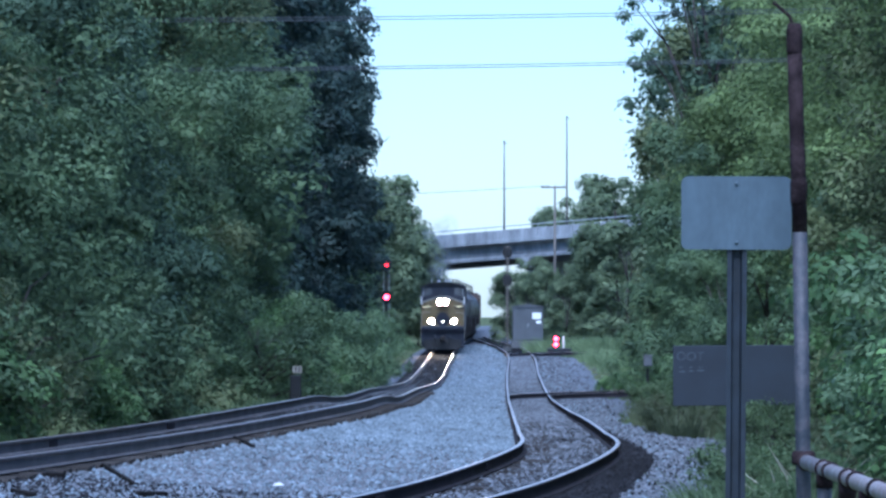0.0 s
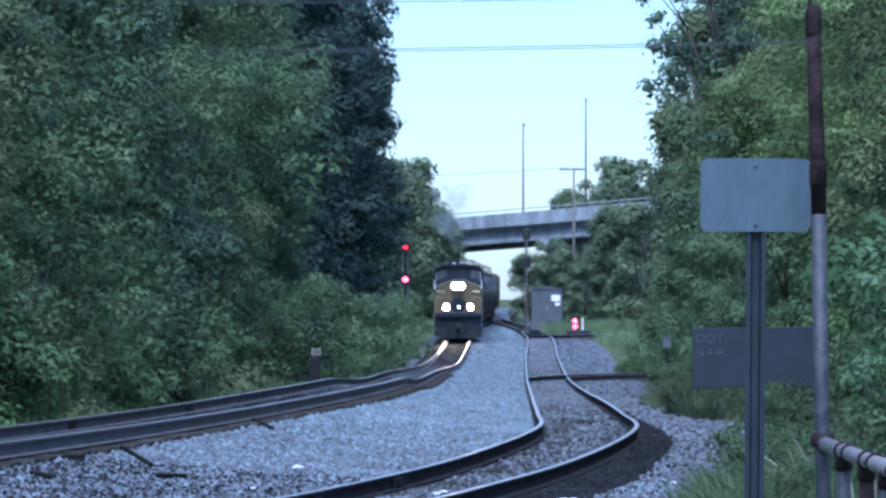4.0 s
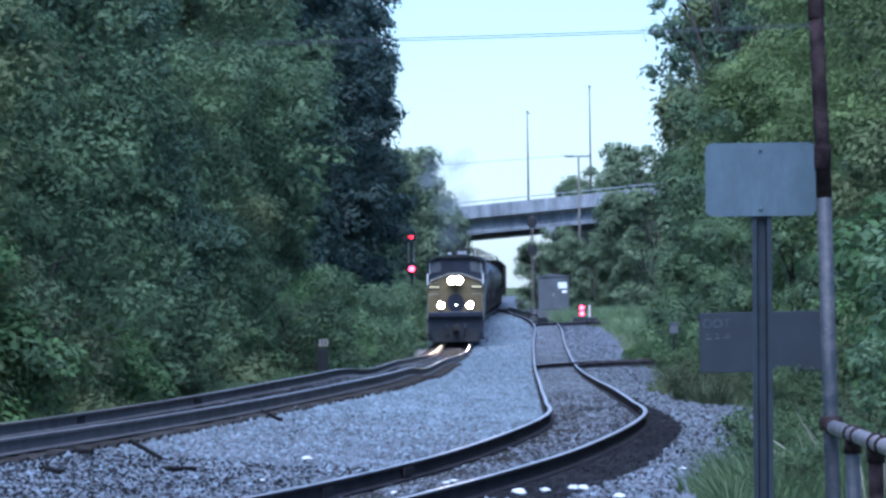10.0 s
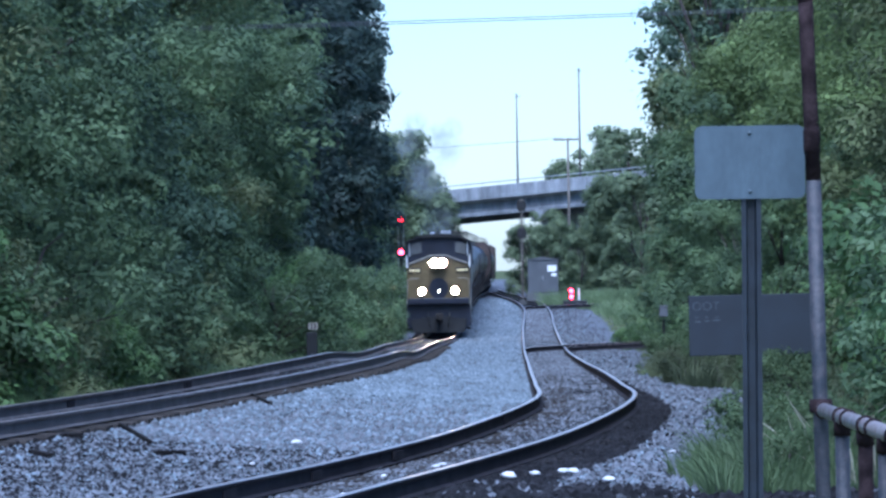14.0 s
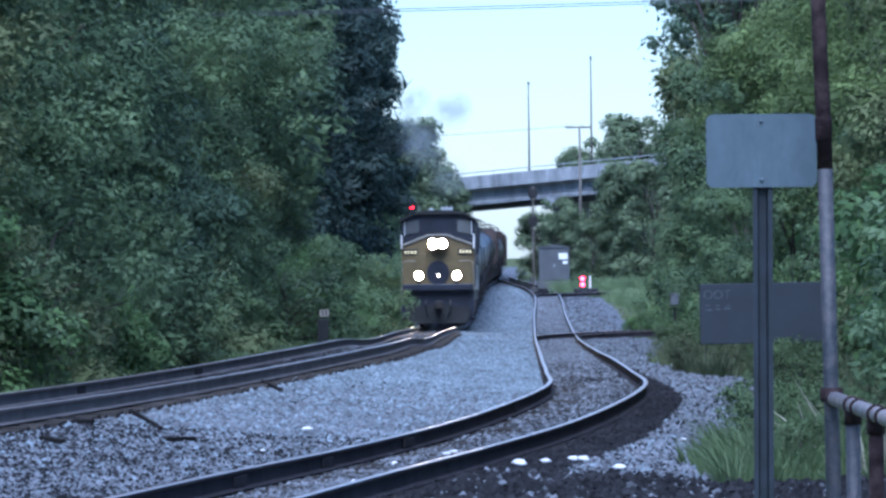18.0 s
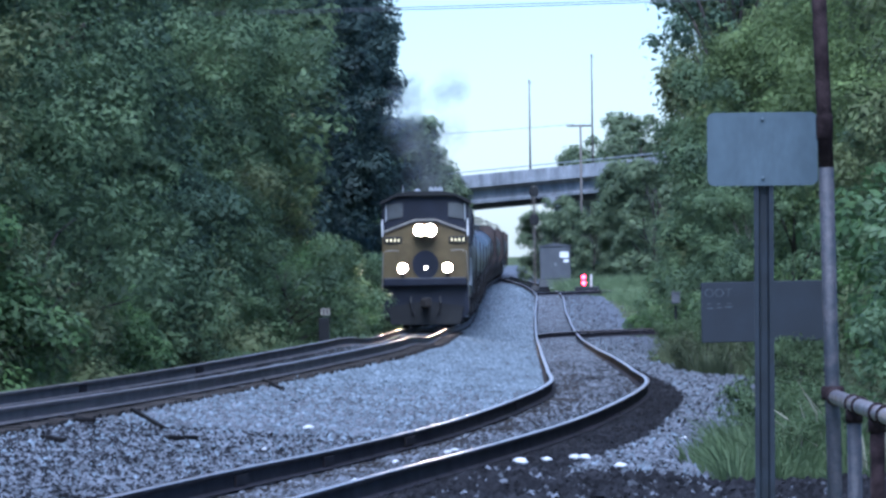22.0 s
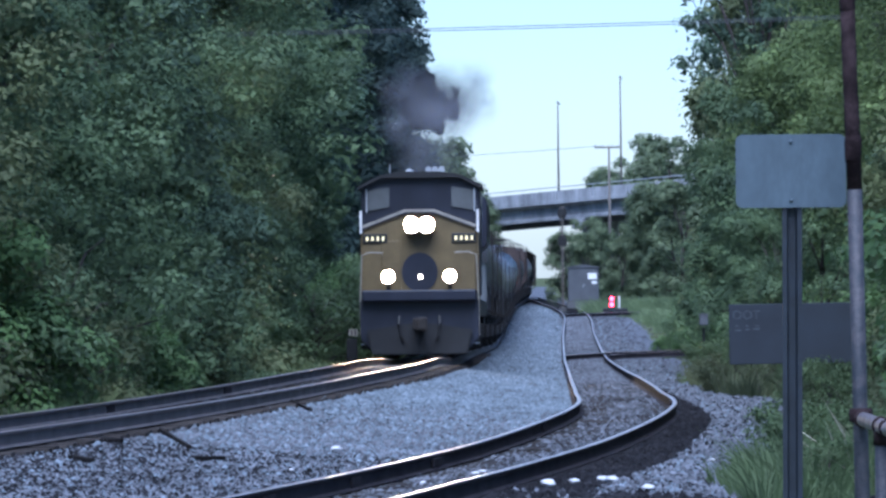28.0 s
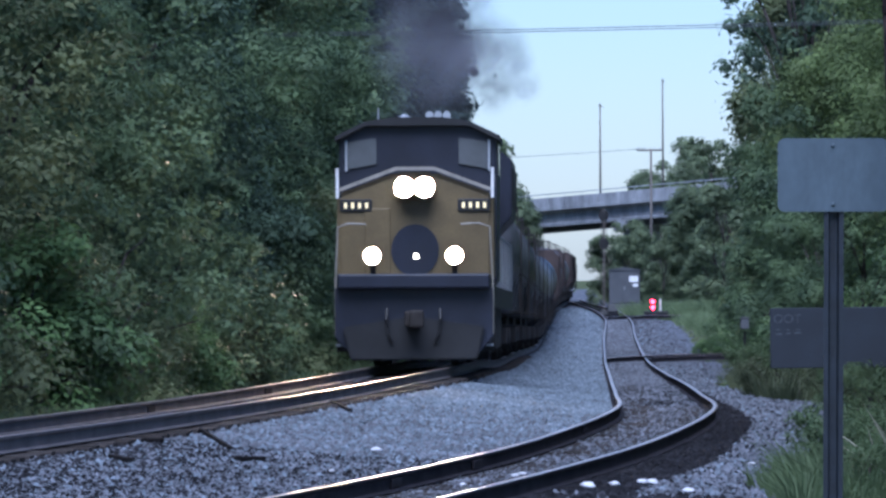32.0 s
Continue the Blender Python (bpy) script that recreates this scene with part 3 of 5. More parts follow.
def make_tree(seed, height, spread, count, leaf, mat, label, low=0.06, lumps=34, category="tree", name="tree", profile=1.0, lump=(0.2, 0.36), limbs=9, airy=False, quad=False, sprays=0, spray=(0.3, 0.6), girth=0.018, stems=False):
    """A tapered trunk with limbs and a lumpy crown; it stands at the origin."""
    rng = np.random.default_rng(seed)
    t = thing(name, Matrix(), label, category)
    wob = [(rng.normal(0, 0.02) * height * u, rng.normal(0, 0.02) * height * u, height * 0.82 * u - 0.25) for u in np.linspace(0, 1, 7)]
    part("trunk", tube(wob, [height * girth * (1.25 - u) + 0.02 for u in np.linspace(0, 1, 7)], 8), BARK, t, smooth=True)
    u = np.sort(rng.uniform(low, 0.97, lumps))
    env = np.sqrt(np.clip(1 - ((u - 0.42) / 0.62) ** 2, 0.06, 1)) ** profile
    ang = rng.uniform(0, 6.283, lumps)
    rr = spread * env * np.sqrt(rng.uniform(0.15, 0.85, lumps))
    c = np.stack([np.cos(ang) * rr, np.sin(ang) * rr, u * height], 1)
    rad = spread * rng.uniform(lump[0], lump[1], lumps) * (0.65 + 0.35 * env)
    c[:, 2] = np.maximum(c[:, 2], rad * 0.55)
    bm = bmesh.new()
    for i in range(0, lumps, max(1, lumps // limbs)):
        z0 = max(0.1 * height, c[i, 2] * 0.62)
        a, e = Vector((0, 0, min(z0, height * 0.7))), Vector(c[i])
        k = a.lerp(e, 0.55) + Vector((0, 0, 0.06 * height * (0.3 + rng.uniform(0, 1))))
        if stems:
            part("stem", tube([a, k, e], [0.012, 0.009, 0.004], 6), BARK, t, smooth=True)
            continue
        add_rod(bm, a, k, height * girth * 0.33 + 0.012, height * girth * 0.2 + 0.01, 6)
        add_rod(bm, k, e, height * girth * 0.2 + 0.01, 0.01, 6)
    if not stems:
        part("limb_fork", bm, BARK, t, smooth=True)
    if sprays:
        k = rng.integers(0, lumps, sprays)
        d = rng.normal(0, 1, (sprays, 3)) * np.array([1, 1, 0.55]) + np.array([0, 0, 0.25])
        d /= np.linalg.norm(d, axis=1)[:, None]
        out = np.stack([c[k, 0], c[k, 1], np.zeros(sprays)], 1)
        out /= np.maximum(np.linalg.norm(out, axis=1), 0.3)[:, None]
        d = d + 0.7 * out
        d /= np.linalg.norm(d, axis=1)[:, None]
        c = np.vstack([c, c[k] + d * rad[k][:, None] * rng.uniform(0.9, 1.2, sprays)[:, None]])
        rad = np.concatenate([rad, rng.uniform(spray[0], spray[1], sprays)])
    ob = new("crown", leaf_mesh("crown", rng, c, rad, count, leaf, mat, airy=airy, quad=quad))
    ob.parent = t
    return t


def plant(kinds, spots, rng):
    """Sets copies of the model plants out at the spots (x, y, scale)."""
    for i, (x, y, s) in enumerate(spots):
        m = kinds[i % len(kinds)]
        z = float(ground_z(x, y))
        t = copy_thing(m, pose(x, y, z - 0.05, 0, 0, rng.uniform(0, 360)))
        t.scale = (s, s, s * rng.uniform(0.92, 1.1))


def drop_model(m):
    for o in list(m.children_recursive) + [m]:
        bpy.data.objects.remove(o)


TR = random.Random(11)
near_a = make_tree(1, 13, 5.0, 105000, 0.079, LEAF_MID, "vine-covered broadleaf tree in full green leaf", sprays=300, spray=(0.3, 0.85), lumps=52, profile=0.5, lump=(0.16, 0.36))
near_b = make_tree(2, 13, 4.8, 105000, 0.079, LEAF_DARK, "dark green broadleaf tree beside the track", sprays=300, spray=(0.3, 0.85), lumps=52, profile=0.5, lump=(0.16, 0.36))
near_c = make_tree(3, 12, 5.0, 105000, 0.079, LEAF_OLIVE, "broad olive green tree hung with vines", sprays=300, spray=(0.3, 0.85), lumps=52, profile=0.5, lump=(0.16, 0.36))
near_d = make_tree(31, 13, 5.0, 105000, 0.079, LEAF_LIGHT, "tree with light yellow-green leaves, hung with vines", sprays=300, spray=(0.3, 0.85), lumps=52, profile=0.5, lump=(0.16, 0.36))
tall_a = make_tree(14, 22, 5.8, 40000, 0.185, LEAF_MID, "tall broadleaf tree in full green leaf", sprays=260, spray=(0.5, 1.15), lumps=64, profile=0.6, lump=(0.13, 0.26))
tall_b = make_tree(15, 22, 5.2, 40000, 0.185, LEAF_DARK, "tall dark green broadleaf tree beside the track", sprays=260, spray=(0.5, 1.15), lumps=64, profile=0.6, lump=(0.13, 0.26))
tall_c = make_tree(25, 20, 5.6, 40000, 0.185, LEAF_OLIVE, "tall olive green broadleaf tree", sprays=260, spray=(0.5, 1.15), lumps=64, profile=0.6, lump=(0.13, 0.26))
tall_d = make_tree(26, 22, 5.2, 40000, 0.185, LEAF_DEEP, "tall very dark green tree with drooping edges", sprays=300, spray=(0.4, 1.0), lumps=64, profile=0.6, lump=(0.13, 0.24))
back_a = make_tree(16, 21, 6.5, 12000, 0.36, LEAF_MID, "dark broadleaf tree in the second row", lumps=40, profile=0.6)
mid_a = make_tree(4, 9, 3.6, 30000, 0.095, LEAF_MID, "middle-sized green tree draped with creepers", sprays=90, spray=(0.22, 0.42), lumps=34, profile=0.5, lump=(0.18, 0.34))
mid_b = make_tree(5, 8, 3.4, 20000, 0.09, LEAF_BRIGHT, "young tree with fresh light green leaves", quad=True, sprays=90, spray=(0.2, 0.4), lumps=34, profile=0.5, lump=(0.18, 0.34))
shrub_a = make_tree(6, 3.2, 2.0, 8500, 0.075, LEAF_MID, "dense green shrub at the trackside", sprays=60, spray=(0.15, 0.32), lumps=22, category="shrub", name="shrub", profile=0.5, lump=(0.24, 0.42))
shrub_b = make_tree(7, 2.8, 1.8, 8500, 0.07, LEAF_BRIGHT, "bright green leafy bush", quad=True, lumps=26, category="shrub", name="shrub", profile=0.5, lump=(0.24, 0.42))
shrub_c = make_tree(8, 2.3, 1.8, 8500, 0.07, LEAF_OLIVE, "low olive green weedy bush", lumps=24, category="shrub", name="shrub", profile=0.5, lump=(0.24, 0.42))
weed_a = make_tree(41, 0.85, 0.5, 2600, 0.023, GRASS, "bushy green weed on the gravel verge", quad=True, lumps=16, sprays=30, spray=(0.06, 0.14), category="weed", name="weed", profile=0.5, lump=(0.24, 0.46), limbs=7, stems=True)
weed_b = make_tree(42, 0.7, 0.5, 2200, 0.023, WEED, "dry olive weed clump at the edge of the ballast", quad=True, lumps=14, sprays=30, spray=(0.06, 0.14), category="weed", name="weed", profile=0.5, lump=(0.24, 0.46), limbs=7, stems=True)
sparse_a = make_tree(17, 15, 3.1, 6500, 0.115, LEAF_DARK, "open-crowned tree with sky between its leaves", low=0.58, lumps=60, profile=0.5, lump=(0.09, 0.19), limbs=14, airy=True, girth=0.006)
far_a = make_tree(9, 16, 5.5, 12000, 0.3, LEAF_FAR_HAZE, "distant green tree with haze put into its leaf colour", lumps=40, profile=0.7)


def face_left(y):
    return float(main_x(y)) - 3.4


plant([near_a, near_c, near_a, near_b], [(face_left(y) - 4.3 + TR.uniform(-0.5, 0.4), y + TR.uniform(-2, 2), TR.uniform(0.9, 1.08))
                                                 for y in (66, 77, 88, 99, 111, 124, 138)], TR)
plant([tall_a, tall_b], [(face_left(y) - 5.1 + TR.uniform(-0.5, 0.3), y, TR.uniform(0.85, 1.0)) for y in (152, 168)], TR)
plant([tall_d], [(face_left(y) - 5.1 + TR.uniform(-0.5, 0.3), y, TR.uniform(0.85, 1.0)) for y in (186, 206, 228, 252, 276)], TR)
plant([back_a], [(face_left(y) - 11 + TR.uniform(-1, 1), y, 1.05) for y in (80, 100, 124, 150, 180, 215, 255)], TR)
plant([mid_a], [(face_left(y) - (1.9 if y < 180 else 2.8) + TR.uniform(-0.4, 0.4), y, TR.uniform(0.55, 0.85)) for y in (70, 82, 95, 109, 125, 144, 166)], TR)
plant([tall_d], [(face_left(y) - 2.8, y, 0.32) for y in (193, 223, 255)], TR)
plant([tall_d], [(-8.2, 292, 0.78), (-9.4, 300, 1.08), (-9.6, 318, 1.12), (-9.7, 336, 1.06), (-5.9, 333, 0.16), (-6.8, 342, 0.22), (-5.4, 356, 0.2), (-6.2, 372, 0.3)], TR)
plant([far_a], [(-7.4, 438, 0.92), (-6.4, 432, 0.86), (-5.3, 448, 0.93), (-4.2, 456, 0.74), (-3.2, 463, 0.62), (-2.3, 468, 0.5)], TR)
plant([far_a], [(-6.3, 560, 0.86), (-5.0, 580, 0.72), (-8.6, 540, 0.95), (-10.6, 500, 1.0)], TR)
plant([mid_a, far_a], [(-9.0, 350, 1.25), (-9.8, 372, 0.85), (-8.8, 392, 1.1), (-8.2, 420, 0.68), (-7.0, 445, 1.0)], TR)
plant([shrub_a, shrub_c, shrub_b, shrub_a], [(face_left(y) + TR.uniform(-0.6, 0.25) - (0.5 if y > 200 else 1.9 if 102 < y < 136 else 0), y, TR.uniform(0.7, 1.1)) for y in range(62, 300, 7)], TR)
plant([shrub_a], [(-4.3, 292, 0.5), (-4.6, 303, 0.45), (-4.9, 314, 0.5), (-4.7, 328, 0.5), (-4.2, 338, 0.45), (-4.5, 350, 0.5), (-3.9, 362, 0.45), (-4.2, 376, 0.5), (-3.6, 392, 0.5)], TR)
plant([shrub_c, shrub_b, shrub_c, shrub_a], [(face_left(y) + TR.uniform(0.1, 0.6), y, TR.uniform(0.5, 0.8)) for y in range(61, 150, 5) if not 99 < y < 141], TR)
plant([far_a], [(-9, 540, 0.66), (-7, 600, 0.58), (-14, 560, 0.9), (-5.5, 680, 0.52), (-12, 760, 0.7), (-16, 700, 0.8)], TR)


def face_right(y):
    return float(np.interp(y, [40, 60, 80, 100, 150, 190, 250, 330, 430], [5.9, 6.7, 7.9, 7.6, 7.5, 8.4, 9.4, 10.4, 11.0]))


plant([near_d, near_d, near_c, near_d], [(face_right(y) + 4.2 + TR.uniform(-0.4, 0.4), y, TR.uniform(0.88, 1.03)) for y in (72, 85, 98, 111, 125, 140)], TR)
plant([tall_c], [(face_right(y) + (4.4 if y > 170 else 3.7) + TR.uniform(-0.4, 0.4), y, TR.uniform(0.75, 0.9)) for y in (156, 176, 198, 222)], TR)
plant([sparse_a], [(face_right(150) + 0.2, 147, 0.95), (face_right(170) + 1.2, 168, 0.95)], TR)
plant([back_a], [(face_right(y) + 11, y, 1.0) for y in (80, 105, 135, 170, 210)], TR)
plant([mid_a, mid_b, mid_b], [(face_right(y) + 1.9, y, TR.uniform(0.55, 0.85)) for y in (64, 78, 92, 108, 128, 152, 180, 210)], TR)
plant([far_a], [(face_right(y) + (4.8 if y < 345 else 2.3), y, TR.uniform(0.5, 0.62)) for i, y in
                       enumerate((240, 262, 285, 308, 330, 352, 376, 400, 424, 446))], TR)
plant([shrub_b, shrub_a, shrub_c], [(face_right(y) + TR.uniform(-0.3, 0.5), y, TR.uniform(0.7, 1.0)) for y in range(50, 205, 8)], TR)
plant([mid_a], [(7.9, 138, 0.8), (7.0, 126, 0.5), (7.9, 148, 0.7), (7.2, 112, 0.45)], TR)
plant([shrub_b], [(6.3, 53, 0.95), (6.9, 60, 1.1), (7.6, 70, 1.3), (6.2, 47, 0.75)], TR)
plant([shrub_c], [(3.4, 53, .16), (3.9, 53, .2), (4.3, 56, .24), (3.9, 57, .18), (4.8, 60, .26), (3.2, 54, .13)], TR)
plant([shrub_c], [(x, y, f) for x, y, f in ((5.5, 78.5, .22), (5.6, 79.8, .26), (5.8, 78.5, .3), (5.7, 79, .3), (5.2, 70, .24), (5.7, 68, .3), (4.9, 75, .16), (5.6, 104, .3), (5.8, 120, .4))], TR)
plant([far_a], [(6.5, 376, 0.3), (5.7, 398, 0.38), (6.7, 402, 0.4), (7.9, 392, 0.36), (8.6, 415, 0.36), (10.6, 405, 0.42), (10.2, 440, 0.44), (9.3, 380, 0.34)], TR)
plant([far_a], [(14, 520, 0.85), (18, 540, 1.0), (22, 530, 0.95), (27, 560, 1.0), (14.5, 600, 0.85), (33, 600, 1.0), (20, 640, 0.9)], TR)
plant([weed_a, weed_b, weed_a], [(TR.uniform(2.8, 4.5), TR.uniform(50.5, 56), TR.uniform(0.5, 1.05)) for _ in range(24)], TR)
plant([weed_b, weed_a], [(float(side_x(y)) + (3.3 if y < 105 else 2.6) + TR.uniform(0, 1.0), y, TR.uniform(0.7, 1.25)) for y in [79, 82, 85, 88, 91, 94, 97, 100, 103, 106, 109, 112, 115, 118, 121]], TR)
plant([weed_b, weed_a], [(x, y, f) for x, y, f in ((4.5, 101, 1.1), (4.8, 103, 1.2), (5.1, 100, 1.0), (5.6, 80, 0.8), (5.3, 82, 0.9), (5.3, 78.8, 0.8), (5.6, 79.5, 1.0), (4.5, 114, 1.1), (4.8, 116, 1.3), (5.1, 114, 1.2))], TR)
plant([weed_b, weed_a, weed_b], [(TR.uniform(5.0, 6.2), y, TR.uniform(0.75, 1.2)) for y in (64, 65, 66, 67, 68, 69, 70, 71, 72, 73, 74, 75, 76, 77, 78)], TR)
plant([shrub_b], [(7.2, 205, 0.36), (6.6, 201, 0.3)], TR)
for model in (near_a, near_b, near_c, near_d, weed_a, weed_b, tall_a, tall_b, tall_c, tall_d, back_a, mid_a, mid_b, shrub_a, shrub_b, shrub_c, sparse_a, far_a):
    drop_model(model)


# ---- overpass ----
def overpass():
    """A concrete road bridge crossing on the skew, climbing a little to one side."""
    b = thing("road_bridge", pose(4.0, 470, 8.8, 0, -3.2, -38), "pale concrete road overpass on girders, with a parapet and rail", "bridge")
    half = 46
    for i in range(-11, 12):
        part("parapet_panel", box((i * 4.0, -5.2, 0.12), (3.94, 0.28, 0.82), 0.03), CONCRETE, b)
    part("deck_slab", box((0, 0, -0.48), (2 * half, 10.8, 0.38), 0.03), CONCRETE, b)
    for y in (-4.4, -1.5, 1.5, 4.4):
        part("girder", prism([(y - 0.3, -2.1), (y + 0.3, -2.1), (y + 0.3, -1.9), (y + 0.1, -1.75), (y + 0.1, -0.95), (y + 0.45, -0.67),
                              (y - 0.45, -0.67), (y - 0.1, -0.95), (y - 0.1, -1.75), (y - 0.3, -1.9)], 2 * half, "x"), CONCRETE, b)
    part("far_parapet", box((0, 5.2, 0.12), (2 * half, 0.28, 0.82), 0.03), CONCRETE, b)
    for i in range(-22, 23):
        part("rail_post", rod((i * 2.0, -5.2, 0.5), (i * 2.0, -5.2, 0.85), 0.03, seg=6), GALV, b)
    part("hand_rail", rod((-half, -5.2, 0.86), (half, -5.2, 0.86), 0.045, seg=8), GALV, b, "thin galvanised hand rail")
    for x in (8.2, -17.0):
        part("pier_cap", box((x, 0, -2.6), (1.3, 10.6, 0.95), 0.05), CONCRETE, b)
        for y in (-4.0, 0, 4.0):
            part("pier_column", rod((x, y, -3.0), (x, y, -11.6), 0.48, seg=16), CONCRETE, b)
    # added beam: the dark band of shade below the girders, as colour
    part("bearing_beam", box((-2, -3.0, -2.35), (60, 0.5, 0.5), 0.03), CONCRETE_DARK, b, "added beam with the shade under the deck in its dark colour")
    return b


overpass()


def mast(name, x, y, z0, z1, r, mat, label, category="pole", tip=None):
    """A slender tapered pole with a small cap."""
    t = thing(name, pose(x, y, z0), label, category)
    part("shaft", rod((0, 0, 0), (0, 0, z1 - z0), r, r * 0.6, 10), mat, t, smooth=True)
    part("cap", lathe([(r * 0.9, 0), (r * 0.9, 0.12), (r * 0.3, 0.2)], 10, pose(0, 0, z1 - z0)), mat, t)
    if tip:
        part("bracket", rod((0, 0, z1 - z0 - 0.1), tip, 0.035, seg=6), mat, t)
    return t


mast("light_mast", 5.65, 467, 8.6, 17.8, 0.11, WOODPOLE, "tall thin grey mast rising beside the overpass", tip=(0.3, 0, 9.15))
mast("light_mast", 11.25, 460, 9.2, 19.8, 0.11, WOODPOLE, "tall thin grey mast rising beside the overpass", tip=(0.25, 0, 10.55))


def utility_pole(x, y, z0, z1):
    t = thing("utility_pole", pose(x, y, z0), "grey wooden utility pole with a crossarm", "utility pole")
    h = z1 - z0
    part("shaft", rod((0, 0, 0), (0, 0, h), 0.13, 0.09, 10), WOODPOLE, t, smooth=True)
    arm = part("crossarm", box((-0.15, 0, h - 0.15), (2.1, 0.12, 0.14), 0.01), WOODPOLE, t)
    for x1 in (-1.1, -0.5, 0.3, 0.8):
        part("insulator", lathe([(0.05, 0), (0.07, 0.06), (0.04, 0.1), (0.06, 0.14), (0.02, 0.2)], 8, pose(x1, 0, h - 0.08)), GALV, arm)
    return t


utility_pole(9.5, 430, -0.4, 12.9)


def hang(name, a, b, sag, r, label, n=24, twin=0.0):
    """A wire that sags between two points."""
    t = thing(name, Matrix(), label, "cable")
    for k in ((0,) if not twin else (0, 1)):
        pts = []
        for i in range(n + 1):
            u = i / n
            p = Vector(a).lerp(Vector(b), u)
            pts.append((p.x, p.y, p.z - 4 * sag * u * (1 - u) - k * twin))
        part("wire", tube(pts, r, 5), CABLE, t)
    return t


hang("overhead_wire", (-30, 118, 8.95), (34, 122, 10.2), 0.55, 0.010, "pair of thin grey overhead wires across the tracks", twin=0.07)
hang("overhead_wire", (-30, 118, 7.75), (34, 122, 9.05), 0.55, 0.010, "pair of thin grey overhead wires across the tracks", twin=0.06)
hang("far_wire", (9.0, 430, 12.9), (-50, 440, 12.5), 0.9, 0.02, "thin far utility wire")


# ---- signals and trackside ----
def signal_mast(x, y, z0, heads, top, lit, label, turn=0):
    """A mast with round-hooded signal heads, a ladder and a base."""
    t = thing("signal_mast", pose(x, y, z0, 0, 0, turn), label, "railway signal")
    part("mast", rod((0, 0.12, 0), (0, 0.12, top), 0.075, seg=10), BLACK if lit else WOODPOLE, t)
    part("foot", box((0, 0.12, 0.15), (0.55, 0.55, 0.35), 0.03), CONCRETE_DARK, t)
    dull = GALV if lit else GRIME
    for x1 in (-0.18, 0.18):
        part("ladder_stile", rod((x1, 0.42, 0.2), (x1, 0.42, top), 0.02, seg=6), dull, t)
    for i in range(int(top / 0.35)):
        part("ladder_rung", rod((-0.18, 0.42, 0.4 + i * 0.35), (0.18, 0.42, 0.4 + i * 0.35), 0.012, seg=5), dull, t)
    for z in heads:
        h = part("signal_head", prism([(0.34 * math.cos(a), z + 0.44 * math.sin(a)) for a in np.linspace(0, 2 * math.pi, 20)[:-1]], 0.04, "y", -0.02),
                 BLACK, t, "black oval background plate")
        part("lamp_case", box((0, 0.1, z), (0.3, 0.25, 0.62), 0.03), BLACK, h)
        for dz in (-0.2, 0.0, 0.2):
            part("hood", prism([(0.1 * math.cos(a), z + dz + 0.1 * math.sin(a)) for a in np.linspace(0.1, math.pi - 0.1, 9)] +
                               [(0.085 * math.cos(a), z + dz + 0.085 * math.sin(a)) for a in np.linspace(math.pi - 0.1, 0.1, 9)], 0.22, "y", -0.14), BLACK, h)
        if lit:
            big = z == min(heads)
            part("red_lens", lathe([(0.17 if big else 0.14, 0), (0.12 if big else 0.1, 0.03), (0.02, 0.05)], 14, pose(0, -0.06, z - (0.0 if big else 0.0), 90)),
                 LAMP_RED if big else LAMP_RED_DIM, h, "glowing red signal lens")
    return t


signal_mast(-3.58, 320, -0.95, (3.98, 6.03), 6.5, True, "dark signal mast with two lit red lamps")
signal_mast(4.45, 350, -0.6, (4.9, 6.85), 7.3, False, "grey signal mast seen from behind with black heads", 180)


def cabinet():
    t = thing("equipment_cabinet", pose(5.85, 350, -0.2), "grey aluminium railway equipment cabinet with pale labels", "equipment cabinet")
    part("plinth", box((0, 0, 0.08), (2.25, 2.1, 0.5), 0.03), CONCRETE_DARK, t)
    part("body", box((0, 0, 1.5), (2.1, 1.9, 2.3), 0.03), ALU_GREY, t)
    part("roof", prism([(-1.13, 2.65), (1.13, 2.65), (1.13, 2.7), (0.0, 2.86), (-1.13, 2.7)], 2.05, "y"), ALU_GREY, t)
    d = part("door", box((0.35, -0.97, 1.45), (1.0, 0.05, 2.05), 0.015), ALU_GREY, t)
    part("handle", box((0.0, -1.02, 1.4), (0.05, 0.06, 0.2), 0.01), GALV, d)
    part("label_plate", box((0.62, -1.0, 2.05), (0.62, 0.02, 0.42), 0.005), WHITE, d, "pale notice plate")
    part("label_plate", box((0.75, -1.0, 1.62), (0.34, 0.02, 0.2), 0.005), WHITE, d, "pale notice plate")
    return t


cabinet()


def dwarf_signal():
    t = thing("dwarf_signal", pose(7.38, 331, -0.62), "low dwarf signal with two lit red lamps", "railway signal")
    part("base", box((0, 0, 0.12), (0.5, 0.5, 0.3), 0.03), CONCRETE_DARK, t)
    c = part("lamp_case", box((0, 0.06, 0.75), (0.4, 0.3, 1.0), 0.04), BLACK, t)
    for z in (0.6, 0.98):
        part("red_lens", lathe([(0.14, 0), (0.1, 0.03), (0.02, 0.05)], 14, pose(0, -0.1, z, 90)), LAMP_RED, c, "glowing red lens")
    part("white_post", rod((0.5, 0, 0), (0.5, 0, 1.15), 0.06, seg=8), WHITE, t, "white marker post")
    part("switch_machine", box((0.2, -1.2, 0.2), (1.6, 0.5, 0.35), 0.05), BLACK, t)
    return t


dwarf_signal()


